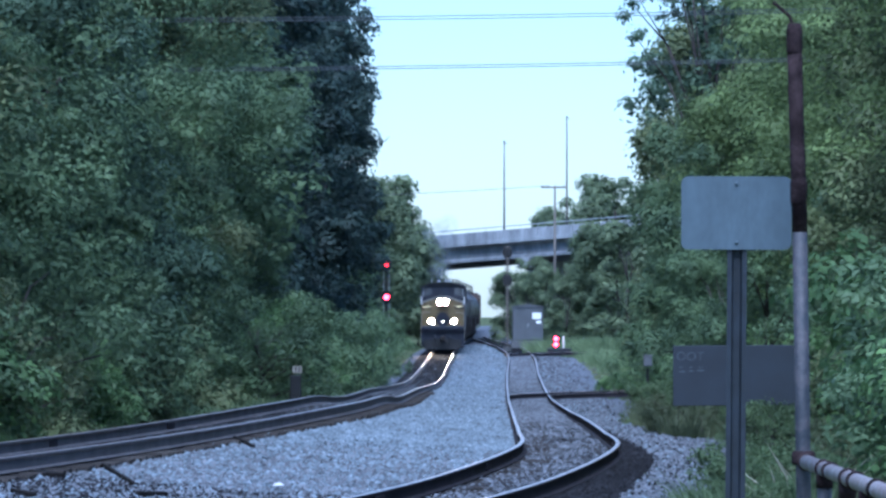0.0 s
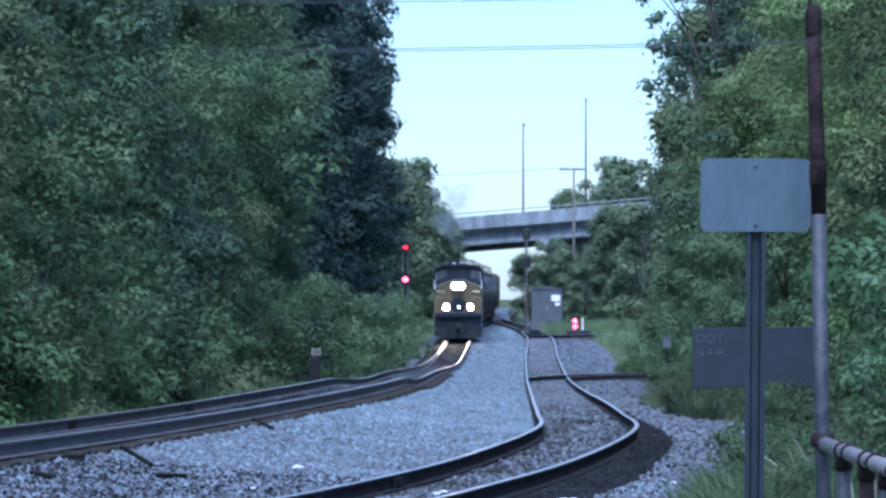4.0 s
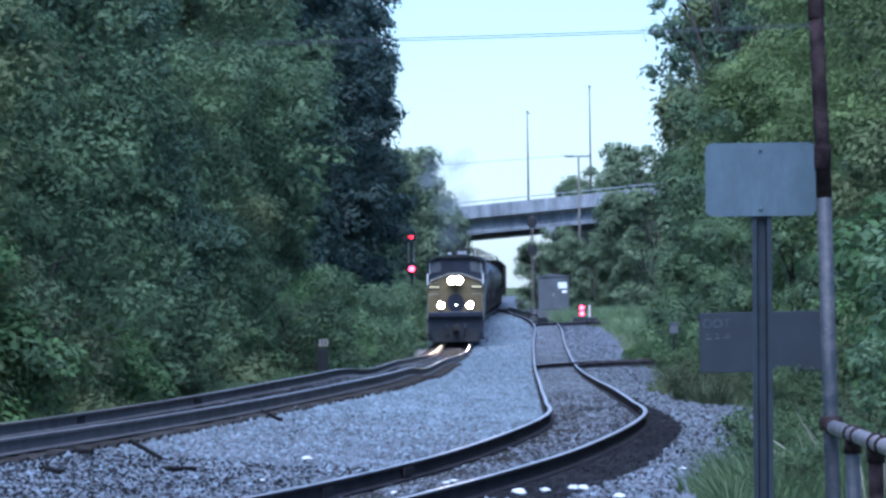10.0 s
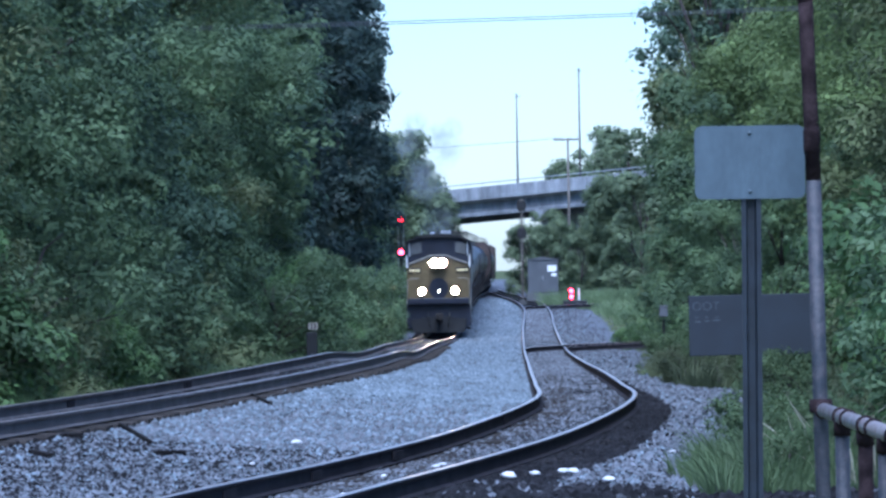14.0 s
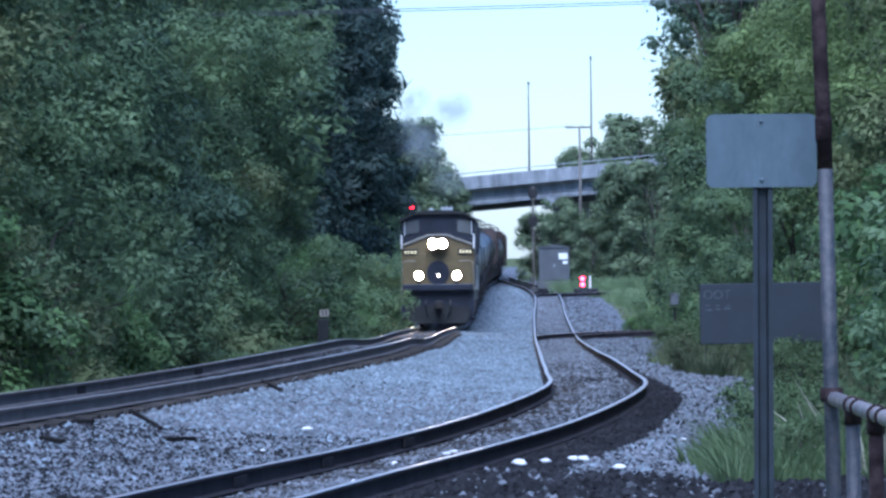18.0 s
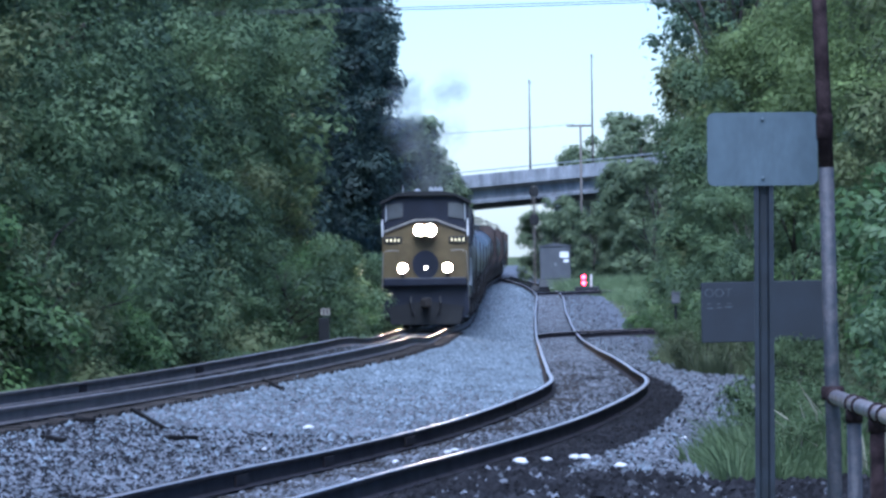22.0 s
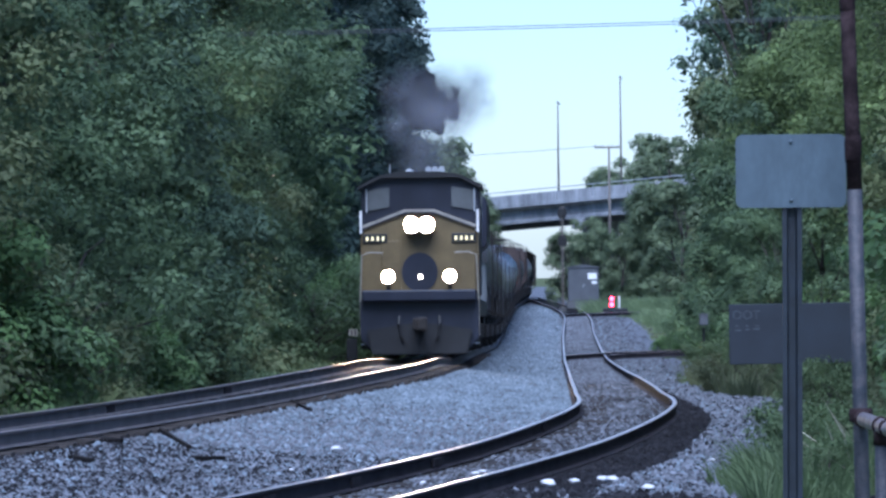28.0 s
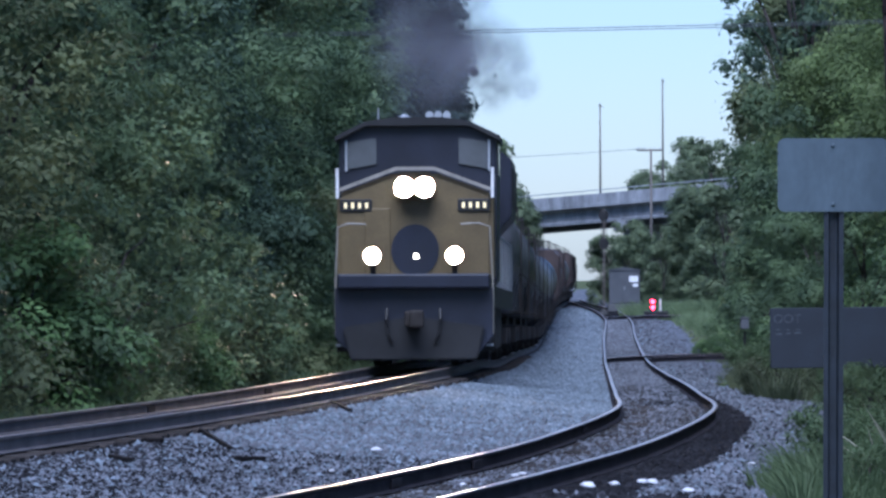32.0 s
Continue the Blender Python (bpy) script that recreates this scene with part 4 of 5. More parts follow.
def marker():
    t = thing("marker_post", pose(-3.78, 130, -0.5), "dark lineside post with a small white plate", "marker post")
    part("post", box((0, 0, 0.4), (0.28, 0.2, 0.9), 0.02), BLACK, t)
    pl = part("plate", box((0.04, -0.11, 1.0), (0.24, 0.02, 0.18), 0.004), CREAM, t, "pale plate")
    for x in (0.0, 0.09):
        part("dark_bar", box((x, -0.125, 1.0), (0.03, 0.006, 0.14), 0.0), BLACK, pl)
    return t


marker()


def trackside_board():
    """A broad dark board on two posts, with faded pale marks in one corner."""
    t = thing("trackside_board", pose(4.68, 81.5, -0.25), "broad dark grey board on posts with faded pale marks", "sign board")
    part("panel", box((0, 0, 1.18), (1.96, 0.05, 0.97), 0.012, pose(0, 0, 0, 0, -0.4, 0)), BOARD, t)
    for x in (0.0, 0.93):
        part("post", box((x, 0.09, 0.6), (0.1, 0.1, 1.3), 0.01), POST, t)
    word = bpy.data.curves.new("faded_letters", "FONT")
    word.body, word.size, word.extrude = "OOT", 0.2, 0.002
    ob = new("faded_letters_curve", word)
    me = bpy.data.meshes.new_from_object(ob)
    bpy.data.objects.remove(ob)
    me.materials.clear()
    me.materials.append(CHALK)
    me.transform(pose(-0.93, -0.03, 1.42, 90))
    letters = new("faded_letters", me)
    letters.parent = t
    for i, w in enumerate((0.1, 0.08, 0.12)):
        part("faded_bar", box((-0.84 + i * 0.15, -0.028, 1.24 + 0.01 * i), (w, 0.004, 0.025), 0), CHALK, t)
        part("faded_bar", box((-0.85 + i * 0.16, -0.028, 1.31), (w * 0.6, 0.004, 0.02), 0), CHALK, t)
    return t


trackside_board()


def relay_box():
    """A small pale box on a short post among the weeds."""
    t = thing("relay_box", pose(4.85, 120, float(ground_z(4.85, 120)) - 0.05), "small pale grey box on a post in the weeds", "relay box")
    part("post", rod((0, 0.1, 0), (0, 0.1, 1.4), 0.03, seg=8), BLACK, t)
    part("case", box((0, 0, 1.58), (0.2, 0.16, 0.24), 0.02), ALU_GREY, t)
    part("lid", box((0, -0.01, 1.72), (0.22, 0.18, 0.03), 0.01), ALU_GREY, t)
    return t


relay_box()


# ---- near things: the sign seen from behind, the old pole and the pipe fence ----
def back_of_sign():
    t = thing("road_sign", pose(1.235, 21.6, 0.0), "small blank grey metal sign on a dark channel post", "sign")
    w, h, r = 0.47, 0.312, 0.03
    out = []
    for cx, cz, a0 in ((w / 2 - r, h / 2 - r, 0), (-w / 2 + r, h / 2 - r, 90), (-w / 2 + r, -h / 2 + r, 180), (w / 2 - r, -h / 2 + r, 270)):
        for k in range(6):
            a = radians(a0 + k * 18)
            out.append((cx + r * math.cos(a), cz + r * math.sin(a)))
    pl = part("plate", prism(out, 0.004, "y"), SIGN_BACK, t, "grey rain-streaked aluminium plate")
    pl.matrix_basis = pose(0.015, -0.03, 2.335, 0, 0.2, 0)
    for z in (0.125, -0.125):
        part("bolt", lathe([(0.008, 0), (0.008, 0.006), (0.003, 0.009)], 6, pose(0.0, -0.002, z, 90)), SIGN_BACK, pl)
    chan = [(-0.042, 0.0), (-0.042, 0.006), (-0.026, 0.006), (-0.02, 0.034), (0.02, 0.034), (0.026, 0.006), (0.042, 0.006), (0.042, 0.0),
            (0.022, 0.0), (0.015, 0.028), (-0.015, 0.028), (-0.022, 0.0)]
    po = part("post", prism(chan, 2.6, "z", 1.16), POST, t, "dark steel U-channel post")
    po.matrix_basis = pose(0, -0.02, 0, 0, 0.5, 0)
    for i in range(12):
        part("bolt_hole", rod((0, 0.024, 1.9 + i * 0.025), (0, 0.027, 1.9 + i * 0.025), 0.004, seg=8), BLACK, po)
    return t


back_of_sign()


def old_pole():
    t = thing("pipe_pole", pose(1.522, 21.34, 0.0), "old leaning iron pipe pole, grey paint flaking to rust", "pole")
    pts = [(0.0, 0, 0), (0.0, 0, 0.9), (-0.005, 0, 1.3), (-0.018, 0, 2.25)]
    part("lower_pipe", tube(pts, 0.032, 14), PIPE, t, "grey flaking pipe", smooth=True)
    part("upper_pipe", tube([(-0.018, 0, 2.25), (-0.022, 0, 2.45), (-0.032, 0, 2.72), (-0.04, 0, 3.08)], [0.0325, 0.033, 0.032, 0.032], 14), PIPE_RUST, t, "rust-brown pipe", smooth=True)
    part("joint", lathe([(0.032, 0), (0.036, 0.02), (0.037, 0.09), (0.032, 0.12)], 14, pose(-0.022, 0, 2.36)), PIPE_RUST, t, smooth=True)
    part("top_collar", lathe([(0.032, 0), (0.0345, 0.012), (0.035, 0.1), (0.028, 0.13)], 14, pose(-0.04, 0, 3.0)), PIPE_RUST, t, smooth=True)
    part("top_wire", tube([(-0.04, 0, 3.1), (-0.06, 0, 3.16), (-0.13, 0, 3.22)], 0.008, 6), PIPE_RUST, t)
    for z, r in ((1.27, 0.05),):
        part("collar", lathe([(r - 0.006, 0), (r, 0.008), (r, 0.05), (r - 0.006, 0.058)], 14, pose(-0.003, 0, z)), PIPE_RUST, t, smooth=True)
    return t


old_pole()


def pipe_fence():
    """A fence of iron pipe: posts under one sloping top rail, with couplings."""
    t = thing("pipe_fence", pose(1.52, 21.28, 0.0), "rusty iron pipe fence with screwed couplings", "fence")
    a, b = Vector((0.0, 0, 1.285)), Vector((0.05, -11.5, 1.28))
    d = b - a
    part("top_rail", tube([a, a + d * 0.3, a + d * 0.6, b], 0.031, 12), PIPE_PALE, t, "pale grey pipe rail", smooth=True)
    q = d.to_track_quat("Z", "Y").to_matrix().to_4x4()
    for u in (0.004, 0.085, 0.115, 0.185, 0.215, 0.29, 0.4, 0.5, 0.62):
        part("coupling", lathe([(0.031, 0), (0.039, 0.008), (0.039, 0.045), (0.031, 0.053)], 14, Matrix.Translation(a + d * u) @ q), PIPE_RUST, t, "rusty coupling", smooth=True)
    for u, m in ((0.09, PIPE), (0.185, PIPE_RUST), (0.26, PIPE), (0.4, PIPE), (0.5, PIPE), (0.6, PIPE), (0.7, PIPE), (0.8, PIPE)):
        p = a + d * u
        po = part("post", rod((p.x, p.y, -0.1), (p.x, p.y, p.z), 0.029, seg=12), m, t, smooth=True)
        part("socket", rod((p.x, p.y, p.z - 0.075), (p.x, p.y, p.z - 0.02), 0.035, seg=12), PIPE_RUST, po, smooth=True)
    return t


pipe_fence()


# ---- grass, weeds, loose stones and timbers ----
def tuft_field(name, spots, mat, label, blades=60, height=0.6, spread=0.3, width=0.012):
    """Many bent blades in one mesh."""
    rng = np.random.default_rng(len(name) + blades)
    verts, faces = [], []
    for x, y, s in spots:
        z = float(ground_z(x, y)) - 0.03
        for _ in range(blades):
            a, r = rng.uniform(0, 6.283), spread * s * math.sqrt(rng.uniform(0, 1))
            h, lean = height * s * rng.uniform(0.3, 1.2), rng.uniform(0.05, 0.95)
            px, py = x + r * math.cos(a), y + r * math.sin(a)
            dx, dy = math.cos(a) * lean * h, math.sin(a) * lean * h
            w = width * rng.uniform(0.7, 1.4)
            k = len(verts)
            tx, ty = w, w * 0.3 * rng.uniform(-1, 1)
            verts += [(px - tx, py - ty, z), (px + tx, py + ty, z), (px + dx * 0.35 - tx * 0.8, py + dy * 0.35, z + h * 0.6),
                      (px + dx * 0.35 + tx * 0.8, py + dy * 0.35, z + h * 0.6), (px + dx, py + dy, z + h * 0.95)]
            faces += [(k, k + 1, k + 3, k + 2), (k + 2, k + 3, k + 4)]
    ob = mesh_ob(name, verts, faces, mat)
    return tagged(ob, label, "grass", kind="stuff")


GR = random.Random(4)
tuft_field("verge_grass", [(x, GR.uniform(49.5, 57), GR.uniform(0.2, 1.05) * (0.4 + 0.6 * min(1.0, (x - 2.2) / 1.1))) for x in [GR.triangular(2.25, 4.6, 3.3) for _ in range(110)]], GRASS,
           "long arching green grass on the verge", 60, 0.78, 0.4, 0.007)
tuft_field("bank_grass", [(float(side_x(y)) + GR.triangular(2.5, 5.6, 4.4), y, GR.uniform(0.4, 1.0)) for y in [GR.uniform(98, 150) for _ in range(90)]], GRASS,
           "ragged green grass beside the ballast", 90, 0.42, 0.5, 0.007)
tuft_field("board_weeds", [(GR.uniform(4.4, 6.3), GR.uniform(98, 114), GR.uniform(0.6, 1.2)) for _ in range(90)], WEED, "olive weeds round the board posts", 60, 0.62, 0.3, 0.008)
tuft_field("far_meadow_grass", [(GR.uniform(6.9, 12.5), GR.uniform(332, 352), GR.uniform(0.9, 1.6)) for _ in range(220)] + [(GR.uniform(9.2, 12.5), GR.uniform(235, 318), GR.uniform(0.8, 1.3)) for _ in range(80)], MEADOW,
           "pale green meadow grass by the signal", 60, 0.8, 1.2, 0.018)
tuft_field("left_weeds", [(float(main_x(y)) - GR.uniform(1.9, 3.6), y, GR.uniform(0.6, 1.1)) for y in [GR.uniform(60, 170) for _ in range(170)]], GRASS,
           "weeds along the main track", 70, 0.36, 0.45, 0.008)
tuft_field("seed_heads", [(GR.uniform(3.5, 4.2), GR.uniform(50.5, 53), 1.0) for _ in range(6)], STRAW, "pale feathery seed heads in the grass", 5, 0.95, 0.3, 0.012)


def white_rock(x, y, s, seed):
    bm = bmesh.new()
    bmesh.ops.create_icosphere(bm, subdivisions=2, radius=1.0)
    for v in bm.verts:
        v.co *= 1 + 0.45 * noise.noise(v.co * 1.3 + Vector((seed * 3.1, 0, 0)))
        v.co = Vector((v.co.x * s, v.co.y * s * 0.8, v.co.z * s * 0.45))
    ob = part("white_rock", bm, WHITE_STONE, smooth=True)
    ob.matrix_basis = pose(x, y, float(ground_z(x, y)) + s * 0.42 + 0.03, 0, 0, seed * 40)
    return tagged(ob, "pale white lump of rock on dark ballast", "rock", "white rocks")


for i, (x, y, s) in enumerate([(.49, 51.9, .085), (.77, 52.8, .06), (1.06, 53.2, .07), (1.16, 53.1, .08), (1.5, 51.7, .07), (-2.02, 62.3, .07),
                               (-2.33, 56.3, .045), (-0.81, 53.0, .05), (-.28, 55.6, .05), (-.2, 56.3, .045), (2.5, 60.0, .05), (-1.1, 47.0, .04)]):
    white_rock(x, y, s * 1.0, i)


def old_timber(a, b, w):
    a, b = Vector((*a, 0)), Vector((*b, 0))
    a.z, b.z = float(ground_z(a.x, a.y)) + 0.06, float(ground_z(b.x, b.y)) + 0.06
    d = b - a
    bm = bmesh.new()
    add_box(bm, (0, 0, 0), (w, d.length, 0.05), 0.012)
    for v in bm.verts:
        v.co.x += 0.02 * noise.noise(v.co * 3)
    ob = part("timber_scrap", bm, CHAR)
    ob.matrix_basis = Matrix.Translation((a + b) / 2) @ d.to_track_quat("Y", "Z").to_matrix().to_4x4()
    return tagged(ob, "dark broken timber lying on the ballast", "timber", "timber scraps")


for a, b, w in [((-4.3, 64.0), (-3.68, 59.8), .05), ((-3.46, 57.3), (-3.17, 57.9), .05), ((-3.41, 81.0), (-2.84, 76.0), .06),
                ((-4.9, 60.5), (-4.55, 60.0), .2), ((-4.7, 55.5), (-4.45, 55.0), .1)]:
    old_timber(a, b, w)


# ---- the train; each vehicle's own space has its front at y = 0 and the rail tops at z = 0 ----
def wheelset(parent, y, r=0.46):
    for x in (-0.755, 0.755):
        s = 1 if x > 0 else -1
        part("wheel", lathe([(r * 0.2, -0.07), (r, -0.07), (r, 0.05), (r + 0.03, 0.06), (r + 0.03, 0.085), (r * 0.25, 0.085)], 20,
                            pose(x, y, r, 0, -90 * s, 0)), GRIME, parent)
    part("axle", rod((-0.7, y, r), (0.7, y, r), 0.08, seg=8), GRIME, parent)


def truck(parent, y, axles, span):
    t = part("truck_frame", prism([(y - span / 2 - 0.6, 0.42), (y - span / 2, 0.85), (y + span / 2, 0.85), (y + span / 2 + 0.6, 0.42), (y + span * 0.3, 0.5),
                                   (y, 0.3), (y - span * 0.3, 0.5)], 0.16, "x", -1.0), GRIME, parent)
    part("truck_frame", prism([(y - span / 2 - 0.6, 0.42), (y - span / 2, 0.85), (y + span / 2, 0.85), (y + span / 2 + 0.6, 0.42), (y + span * 0.3, 0.5),
                               (y, 0.3), (y - span * 0.3, 0.5)], 0.16, "x", 1.0), GRIME, parent)
    part("bolster", box((0, y, 0.7), (2.1, 0.5, 0.35), 0.03), GRIME, parent)
    for i in range(axles):
        wheelset(parent, y + span * (i / (axles - 1) - 0.5), 0.52 if axles == 3 else 0.46)


def locomotive():
    t = thing("locomotive", Matrix(), "dark blue diesel freight locomotive with a yellow nose and lit headlights", "locomotive")
    part("underframe", box((0, 11.2, 1.35), (2.9, 21.6, 0.45), 0.03), BLACK, t)
    # nose and cab
    nose = part("nose", prism([(-1.5, 1.6), (-1.5, 3.3), (-0.35, 3.72), (0.35, 3.72), (1.5, 3.3), (1.5, 1.6)], 1.5, "y", 1.75, 0.09), YELLOW, t, "yellow wide nose")
    part("nose_stripe", prism([(-1.5, 3.33), (-0.36, 3.75), (0.36, 3.75), (1.5, 3.33), (1.5, 3.40), (0.37, 3.82), (-0.37, 3.82), (-1.5, 3.40)], 0.06, "y", 1.0), CREAM, nose, "pale edge stripe")
    part("nose_door", box((-0.72, 0.99, 2.35), (0.5, 0.04, 1.35), 0.02), YELLOW, nose)
    part("nose_emblem", prism([(0.46 * math.cos(w), 2.22 + 0.5 * math.sin(w)) for w in np.linspace(0, 2 * math.pi, 25)[:-1]], 0.03, "y", 0.985), BLUE, nose, "plain dark blue emblem panel")
    cab = part("cab", prism([(-1.53, 1.6), (-1.53, 4.42), (-1.0, 4.68), (-0.5, 4.76), (0.5, 4.76), (1.0, 4.68), (1.53, 4.42), (1.53, 1.6)], 2.7, "y", 3.8, 0.04), BLUE, t, "dark blue cab")
    part("cab_roof", prism([(-1.6, 4.36), (-1.6, 4.46), (-1.02, 4.74), (-0.5, 4.82), (0.5, 4.82), (1.02, 4.74), (1.6, 4.46), (1.6, 4.36), (1.0, 4.66), (-1.0, 4.66)], 3.0, "y", 3.75), BLACK, cab)
    for s in (-1, 1):
        w = part("windshield", prism([(s * 0.8, 3.92), (s * 1.36, 3.82), (s * 1.36, 4.34), (s * 1.0, 4.4), (s * 0.8, 4.42)], 0.05, "y", 2.43), GLASS, cab, "dark cab window")
        part("window_frame", prism([(s * 1.37, 3.78), (s * 1.41, 3.78), (s * 1.41, 4.38), (s * 1.37, 4.38)], 0.07, "y", 2.43), GALV, w)
        part("side_window", box((s * 1.54, 3.9, 4.0), (0.03, 1.5, 0.6), 0.01), GLASS, cab)
        n = part("number_board", box((s * 1.13, 0.985, 3.08), (0.62, 0.05, 0.24), 0.02), BLACK, nose, "lit number board")
        for i in range(4):
            part("number_bar", box((s * 1.13 - 0.2 + i * 0.135, 0.955, 3.08), (0.055, 0.01, 0.11), 0.01), NUMBER_GLOW, n, "pale glowing bar")
    for s in (-0.19, 0.19):
        # housing drawn out long to block side spill; lens oversized for the glare
        hl = part("headlight", lathe([(0.02, 0), (0.2, 0), (0.205, 0.46), (0.188, 0.46), (0.186, 0.02), (0.02, 0.06)], 18, pose(s, 0.97, 3.42, 90)), BLACK, nose)
        part("headlight_lens", lathe([(0.184, 0.025), (0.14, 0.05), (0.03, 0.06)], 18, pose(s, 0.97, 3.42, 90)), LAMP_WHITE, hl, "glaring headlight lens")
    part("class_light", lathe([(0.05, 0), (0.04, 0.03), (0.01, 0.04)], 10, pose(0.02, 0.96, 2.1, 90)), LAMP_SMALL, nose, "small lit lamp")
    # front platform, pilot, steps
    part("anticlimber", box((0, 0.55, 1.62), (2.9, 1.1, 0.28), 0.04), BLUE, t)
    pil = part("pilot", prism([(-1.5, 1.5), (-1.5, 0.55), (-1.2, 0.2), (1.2, 0.2), (1.5, 0.55), (1.5, 1.5)], 0.12, "y", 0.35, 0.02), BLUE, t, "dark pilot plate")
    part("plow", prism([(-1.35, 0.75), (-1.2, 0.12), (1.2, 0.12), (1.35, 0.75), (0, 0.95)], 0.16, "y", 0.2, 0.03), BLACK, pil)
    c = part("coupler", box((0, -0.05, 0.9), (0.3, 0.8, 0.3), 0.05), GRIME, t)
    part("knuckle", box((0.08, -0.5, 0.9), (0.28, 0.2, 0.34), 0.06), GRIME, c)
    for s in (-1, 1):
        # same added tube length here, keeping the beam off the trackside leaves
        d = part("ditch_light", lathe([(0.02, 0), (0.17, 0), (0.172, 0.42), (0.158, 0.42), (0.156, 0.02), (0.02, 0.06)], 16, pose(s * 0.78, 0.32, 2.1, 90)), BLACK, t, "ditch light housing, lengthened to hold back side spill")
        part("ditch_lens", lathe([(0.154, 0.025), (0.11, 0.05), (0.02, 0.06)], 16, pose(s * 0.78, 0.32, 2.1, 90)), LAMP_DITCH, d, "glaring ditch light lens")
        part("ditch_bracket", box((s * 0.78, 0.36, 1.88), (0.1, 0.1, 0.3), 0.01), BLACK, d)
        for i in range(4):
            part("step", box((s * 1.33, 0.75, 0.4 + i * 0.32), (0.34, 0.5, 0.04), 0.005), GALV, t)
        part("step_side", box((s * 1.33, 1.02, 0.9), (0.36, 0.04, 1.25), 0.005), BLACK, t)
        part("hand_rail", tube([(s * 1.5, 0.48, 0.6), (s * 1.5, 0.45, 1.6), (s * 1.45, 0.3, 2.65), (s * 1.25, 0.22, 2.72), (s * 0.9, 0.2, 2.7)], 0.02, 6), CREAM, t, "pale hand rail")
        part("grab_iron", rod((s * 1.49, 0.97, 3.22), (s * 1.49, 0.97, 3.8), 0.034, seg=6), WHITE, nose, "pale grab iron")
        part("walkway_rail", tube([(s * 1.45, 5.6, 2.6), (s * 1.45, 12, 2.6), (s * 1.45, 20.5, 2.6), (s * 1.45, 21.6, 1.7)], 0.02, 6), GALV, t)
        for i in range(9):
            part("rail_stanchion", rod((s * 1.45, 5.7 + i * 1.85, 1.55), (s * 1.45, 5.7 + i * 1.85, 2.6), 0.018, seg=6), GALV, t)
        hose = part("brake_hose", tube([(s * 0.5, 0.1, 1.1), (s * 0.52, 0.0, 0.9), (s * 0.48, 0.02, 0.6), (s * 0.4, 0.06, 0.45)], 0.03, 6), BLACK, t)
        part("fuel_tank_side", prism([(8.4, 0.5), (8.6, 1.2), (14.2, 1.2), (14.4, 0.5), (14.0, 0.3), (8.8, 0.3)], 0.5, "x", s * 1.1, 0.03), GRIME, t)
    # hood, radiators, roof gear
    hood = part("long_hood", prism([(-0.95, 1.6), (-0.95, 4.3), (-0.7, 4.55), (0.7, 4.55), (0.95, 4.3), (0.95, 1.6)], 12.2, "y", 11.2, 0.03), BLUE, t)
    for i in range(8):
        for s in (-1, 1):
            part("hood_door", box((s * 0.965, 6.0 + i * 1.45, 2.9), (0.03, 1.3, 1.9), 0.01), BLUE, hood)
    rad = part("radiator", prism([(-1.53, 3.2), (-1.53, 4.5), (-1.2, 4.72), (1.2, 4.72), (1.53, 4.5), (1.53, 3.2), (0.95, 2.6), (-0.95, 2.6)], 4.6, "y", 19.5, 0.03), BLUE, t, "flared dark blue radiator section")
    for i in range(9):
        for s in (-1, 1):
            part("louvre", box((s * 1.55, 17.5 + i * 0.48, 3.85), (0.03, 0.34, 0.9), 0.01), BLACK, rad)
    part("blower_housing", prism([(-1.5, 2.6), (-1.5, 4.35), (-1.2, 4.6), (1.2, 4.6), (1.5, 4.35), (1.5, 2.6)], 1.6, "y", 6.1, 0.04), BLUE, t)
    part("exhaust_stack", box((0, 12.2, 4.68), (0.55, 1.1, 0.3), 0.04), GRIME, t)
    horn = part("horn", box((0.35, 4.4, 4.86), (0.5, 0.12, 0.1), 0.02), GALV, t)
    for i in range(3):
        part("horn_bell", rod((0.18 + i * 0.17, 4.4, 4.93), (0.18 + i * 0.17, 3.95, 4.93), 0.03, 0.08, 10), GALV, horn)
    part("antenna", lathe([(0.12, 0), (0.12, 0.08), (0.03, 0.14)], 12, pose(-0.3, 3.6, 4.8)), GALV, t)
    part("antenna", rod((-0.8, 3.3, 4.7), (-0.8, 3.3, 5.05), 0.02, seg=6), GALV, t)
    truck(t, 3.7, 3, 4.0)
    truck(t, 18.6, 3, 4.0)
    return t


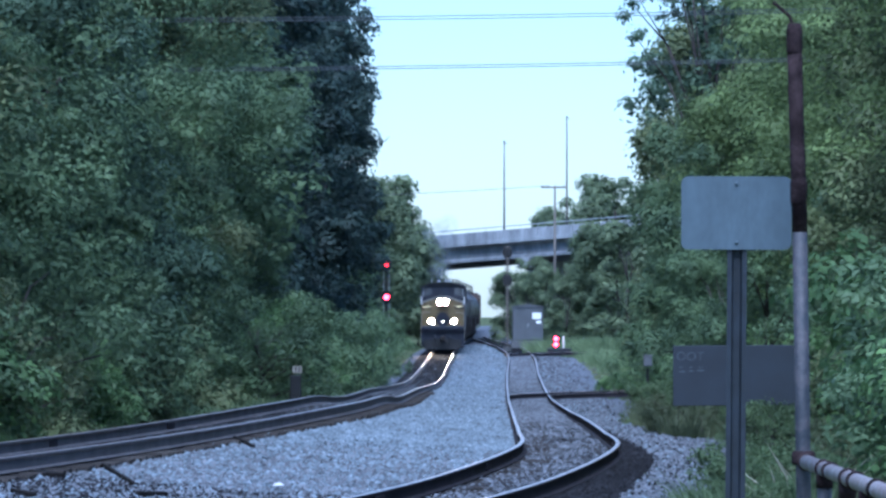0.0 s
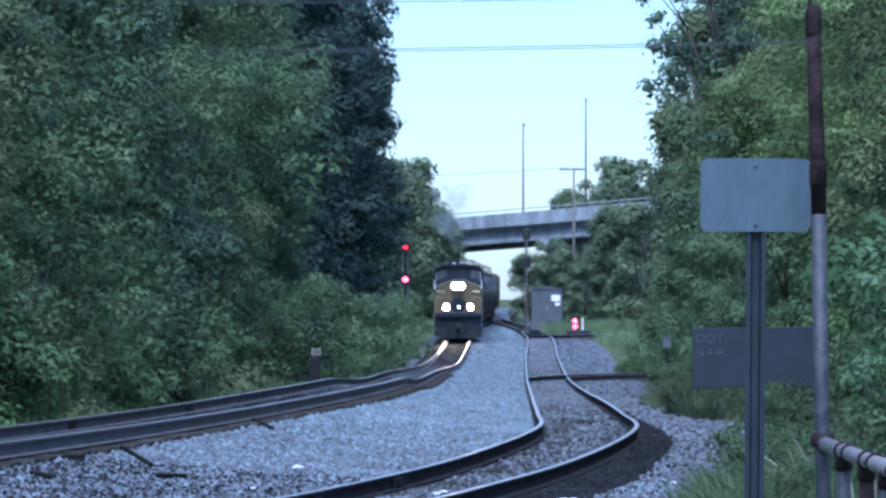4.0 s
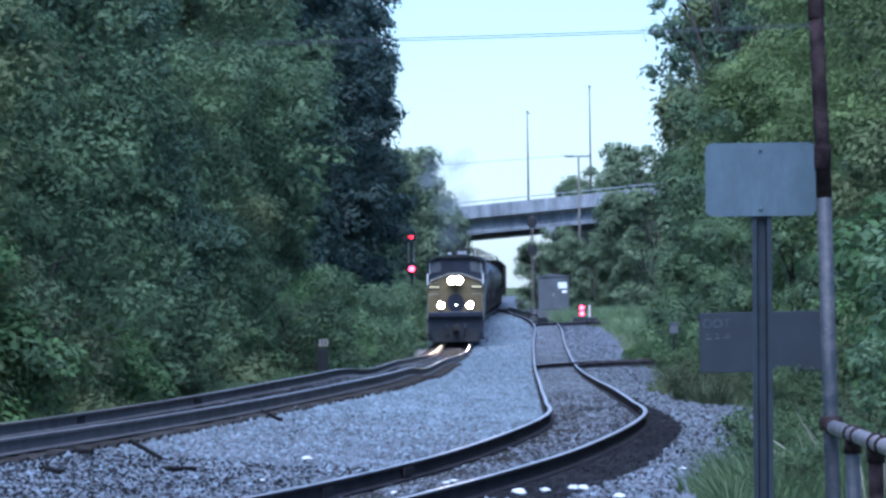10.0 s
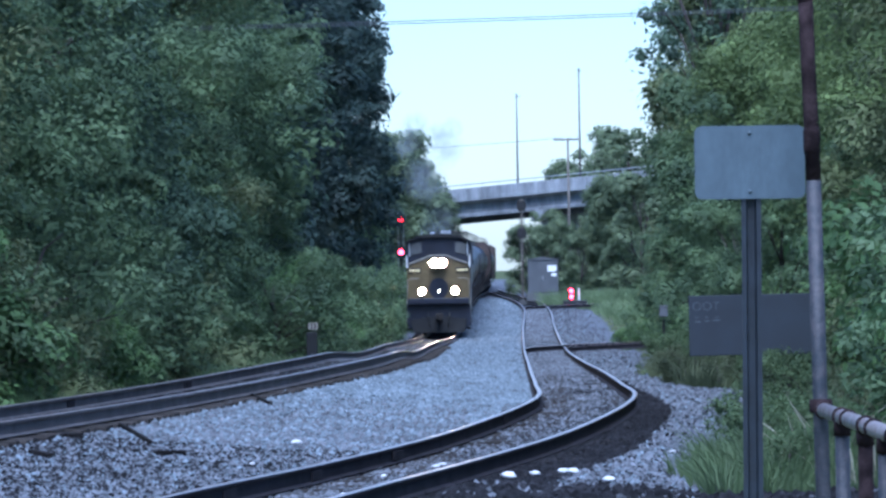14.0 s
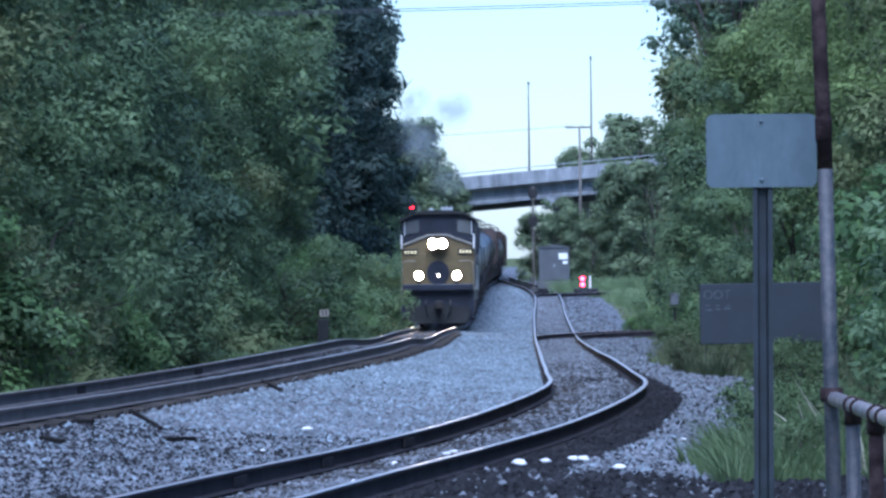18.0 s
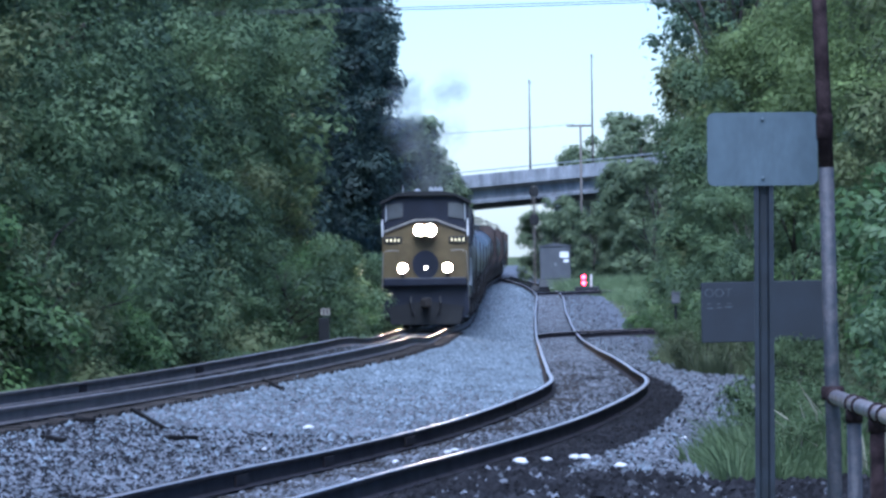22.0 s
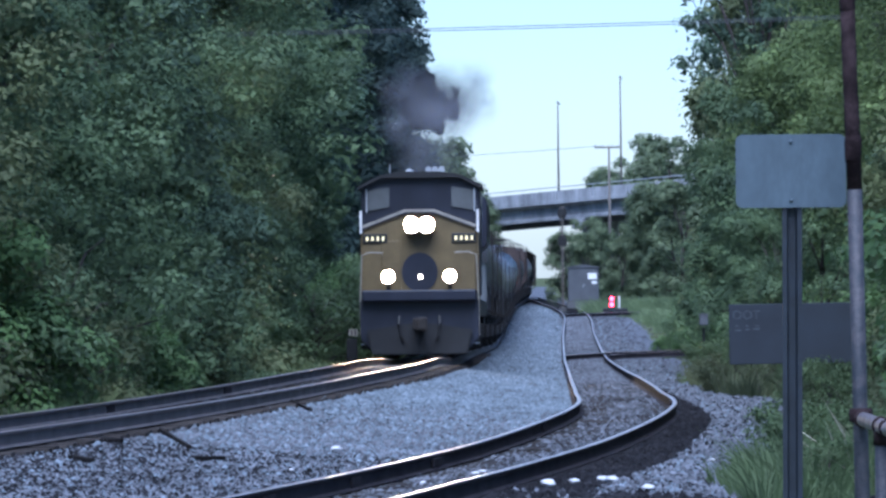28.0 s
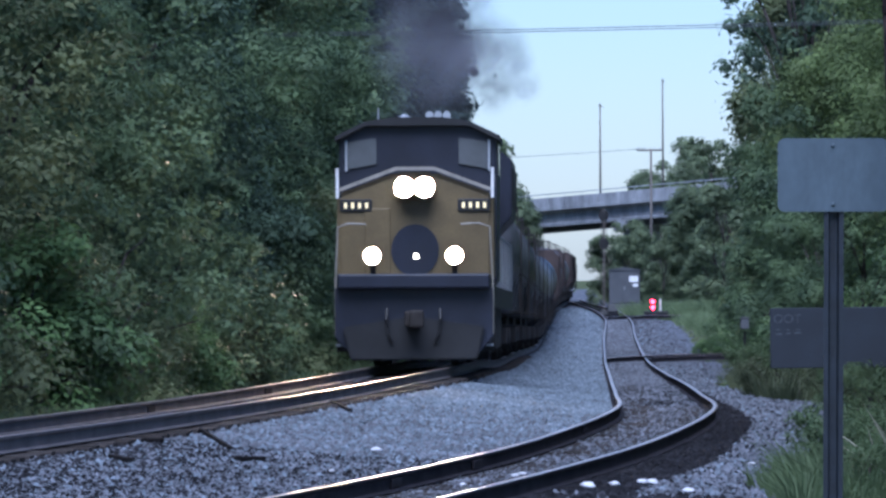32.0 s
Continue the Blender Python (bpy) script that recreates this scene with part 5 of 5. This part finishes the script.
def tank_car(mat, label, name="tank_car"):
    t = thing(name, Matrix(), label, "tank car")
    L, r, zc = 17.4, 1.5, 2.85
    prof = [(0.05, 0.75), (r * 0.55, 0.82), (r * 0.85, 1.0), (r * 0.97, 1.25), (r, 1.6), (r, L * 0.25), (r + 0.012, L * 0.25 + 0.02), (r + 0.012, L * 0.25 + 0.1),
            (r, L * 0.25 + 0.12), (r, L * 0.5 - 0.05), (r + 0.012, L * 0.5), (r, L * 0.5 + 0.05), (r, L * 0.75), (r + 0.012, L * 0.75 + 0.02), (r + 0.012, L * 0.75 + 0.1),
            (r, L * 0.75 + 0.12), (r, L - 1.6), (r * 0.97, L - 1.25), (r * 0.85, L - 1.0), (r * 0.55, L - 0.82), (0.05, L - 0.75)]
    part("tank", lathe(prof, 32, pose(0, 0, zc, -90, 0, 0)), mat, t, smooth=True)
    man = part("manway", lathe([(0.5, 0), (0.5, 0.28), (0.42, 0.36), (0.1, 0.4)], 18, pose(0, L / 2, zc + r - 0.05)), mat, t)
    for x in (-0.75, 0.75):
        for y in (-1.1, 0, 1.1):
            part("platform_post", rod((x, L / 2 + y, zc + r - 0.25), (x, L / 2 + y, zc + r + 0.75), 0.02, seg=5), GRIME, t)
        part("platform_rail", rod((x, L / 2 - 1.1, zc + r + 0.75), (x, L / 2 + 1.1, zc + r + 0.75), 0.02, seg=5), GRIME, t)
    for y in (-1.1, 1.1):
        part("platform_rail", rod((-0.75, L / 2 + y, zc + r + 0.75), (0.75, L / 2 + y, zc + r + 0.75), 0.02, seg=5), GRIME, t)
    for s in (-1, 1):
        for x in (-0.22, 0.22):
            part("ladder_stile", rod((s * 1.54, L / 2 + x, 1.0), (s * 1.54, L / 2 + x, 3.6), 0.018, seg=5), GRIME, t)
        for i in range(8):
            part("ladder_rung", rod((s * 1.54, L / 2 - 0.22, 1.2 + i * 0.32), (s * 1.54, L / 2 + 0.22, 1.2 + i * 0.32), 0.013, seg=5), GRIME, t)
        part("side_rail", rod((s * 1.55, 1.5, 2.2), (s * 1.55, L - 1.5, 2.2), 0.02, seg=6), GRIME, t)
        e = 0.65 if s < 0 else L - 0.65
        part("stub_sill", box((0, e + (0.6 if s < 0 else -0.6), 1.05), (0.5, 2.3, 0.4), 0.03), GRIME, t)
        part("end_platform", box((0, e, 1.28), (2.9, 0.8, 0.06), 0.01), GRIME, t)
        part("end_rail", tube([(-1.4, e, 1.3), (-1.4, e, 2.3), (1.4, e, 2.3), (1.4, e, 1.3)], 0.022, 6), GRIME, t)
        part("coupler", box((0, e - (1.0 if s < 0 else -1.0), 0.9), (0.25, 1.0, 0.25), 0.04), GRIME, t)
        part("saddle", prism([(-1.2, 1.25), (1.2, 1.25), (1.35, 2.2), (-1.35, 2.2)], 0.5, "y", 2.4 if s < 0 else L - 2.4), mat, t)
        truck(t, 2.4 if s < 0 else L - 2.4, 2, 1.75)
    return t


def hopper_car():
    t = thing("hopper_car", Matrix(), "rust-brown ribbed covered hopper car", "hopper car")
    L = 17.4
    part("body", prism([(-1.2, 1.35), (-1.55, 1.9), (-1.55, 4.3), (-1.2, 4.6), (1.2, 4.6), (1.55, 4.3), (1.55, 1.9), (1.2, 1.35)], L - 2.4, "y", L / 2, 0.03), HOPPER_RED, t)
    for i in range(12):
        for s in (-1, 1):
            part("rib", box((s * 1.58, 1.9 + i * 1.24, 3.1), (0.07, 0.1, 2.35), 0.01), HOPPER_RED, t)
    part("roof_walk", box((0, L / 2, 4.68), (0.7, L - 2.4, 0.06), 0.01), GRIME, t)
    for s in (-1, 1):
        e = 0.65 if s < 0 else L - 0.65
        part("sill", box((0, e + (0.6 if s < 0 else -0.6), 1.1), (0.5, 2.3, 0.4), 0.03), GRIME, t)
        part("coupler", box((0, e - (1.0 if s < 0 else -1.0), 0.9), (0.25, 1.0, 0.25), 0.04), GRIME, t)
        truck(t, 2.4 if s < 0 else L - 2.4, 2, 1.75)
    return t


loco = locomotive()
TRAIN = [(loco, 0.0, 3.7, 18.6)]
model_dark = tank_car(TANK, "black tank car coupled in a train")
model_pale = tank_car(TANK_GREY, "pale grey tank car coupled in a train")
model_hop = hopper_car()
order = "ppdppdppddhpdphdpphdhdpd"
first = {}
for i, k in enumerate(order):
    model = {"d": model_dark, "p": model_pale, "h": model_hop}[k]
    car = model if k not in first else copy_thing(model, Matrix())
    first[k] = True
    tagged(car, group="freight cars")
    TRAIN.append((car, 22.9 + i * 17.9, 2.4, 15.0))


# ---- diesel smoke: puffs that leave the stack one after another, rise and drift into the trees ----
def smoke_plume():
    t = thing("diesel_smoke", Matrix(), "dark grey diesel exhaust smoke from the locomotive, with pale haze puffs", "smoke", kind="stuff")
    rng = random.Random(21)
    out = []
    # the early pale puffs double as haze hung in front of the bridge
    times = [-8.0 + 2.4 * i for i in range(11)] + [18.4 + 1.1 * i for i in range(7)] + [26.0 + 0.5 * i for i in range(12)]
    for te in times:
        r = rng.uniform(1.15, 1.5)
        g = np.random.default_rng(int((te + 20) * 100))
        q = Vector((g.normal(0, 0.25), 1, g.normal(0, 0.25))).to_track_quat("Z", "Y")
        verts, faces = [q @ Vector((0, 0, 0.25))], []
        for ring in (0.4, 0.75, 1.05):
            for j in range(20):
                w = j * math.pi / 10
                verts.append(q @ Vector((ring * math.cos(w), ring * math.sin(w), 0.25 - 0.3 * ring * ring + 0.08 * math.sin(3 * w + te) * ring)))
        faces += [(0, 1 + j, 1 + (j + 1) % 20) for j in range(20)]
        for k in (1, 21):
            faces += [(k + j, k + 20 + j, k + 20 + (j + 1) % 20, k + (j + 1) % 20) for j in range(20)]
        mat = SMOKE if te > 25.9 else SMOKE_MID if te > 18 else SMOKE_HAZE
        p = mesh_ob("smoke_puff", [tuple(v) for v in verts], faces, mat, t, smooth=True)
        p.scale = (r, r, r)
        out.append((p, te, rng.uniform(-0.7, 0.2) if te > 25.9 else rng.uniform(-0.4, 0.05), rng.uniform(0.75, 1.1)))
    return t, out


plume, PUFFS = smoke_plume()
SPEED, START = 7.97, 351.0


def vehicle_pose(y_front, a, b):
    """Pose of a vehicle whose two trucks stand on the main track a and b metres behind its front."""
    ya, yb = y_front + a, y_front + b
    pa = Vector((float(main_x(ya)), ya, float(main_z(ya))))
    pb = Vector((float(main_x(yb)), yb, float(main_z(yb))))
    d = (pb - pa).normalized()
    q = d.to_track_quat("Y", "Z")
    return Matrix.Translation(pa - d * a) @ q.to_matrix().to_4x4()


def motions():
    for ob, gap, a, b in TRAIN:
        walk(ob, [(t, vehicle_pose(START - SPEED * t + gap, a, b)) for t in range(0, 33)])
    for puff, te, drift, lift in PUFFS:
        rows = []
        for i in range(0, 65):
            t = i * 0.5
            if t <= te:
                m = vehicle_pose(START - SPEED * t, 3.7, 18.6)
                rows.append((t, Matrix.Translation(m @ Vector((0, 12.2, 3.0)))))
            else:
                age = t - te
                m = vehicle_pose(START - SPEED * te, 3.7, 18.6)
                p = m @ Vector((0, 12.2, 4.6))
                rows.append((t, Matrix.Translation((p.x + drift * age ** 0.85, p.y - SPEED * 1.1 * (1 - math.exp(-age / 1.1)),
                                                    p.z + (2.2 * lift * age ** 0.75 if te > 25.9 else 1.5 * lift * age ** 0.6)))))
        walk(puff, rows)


motions()
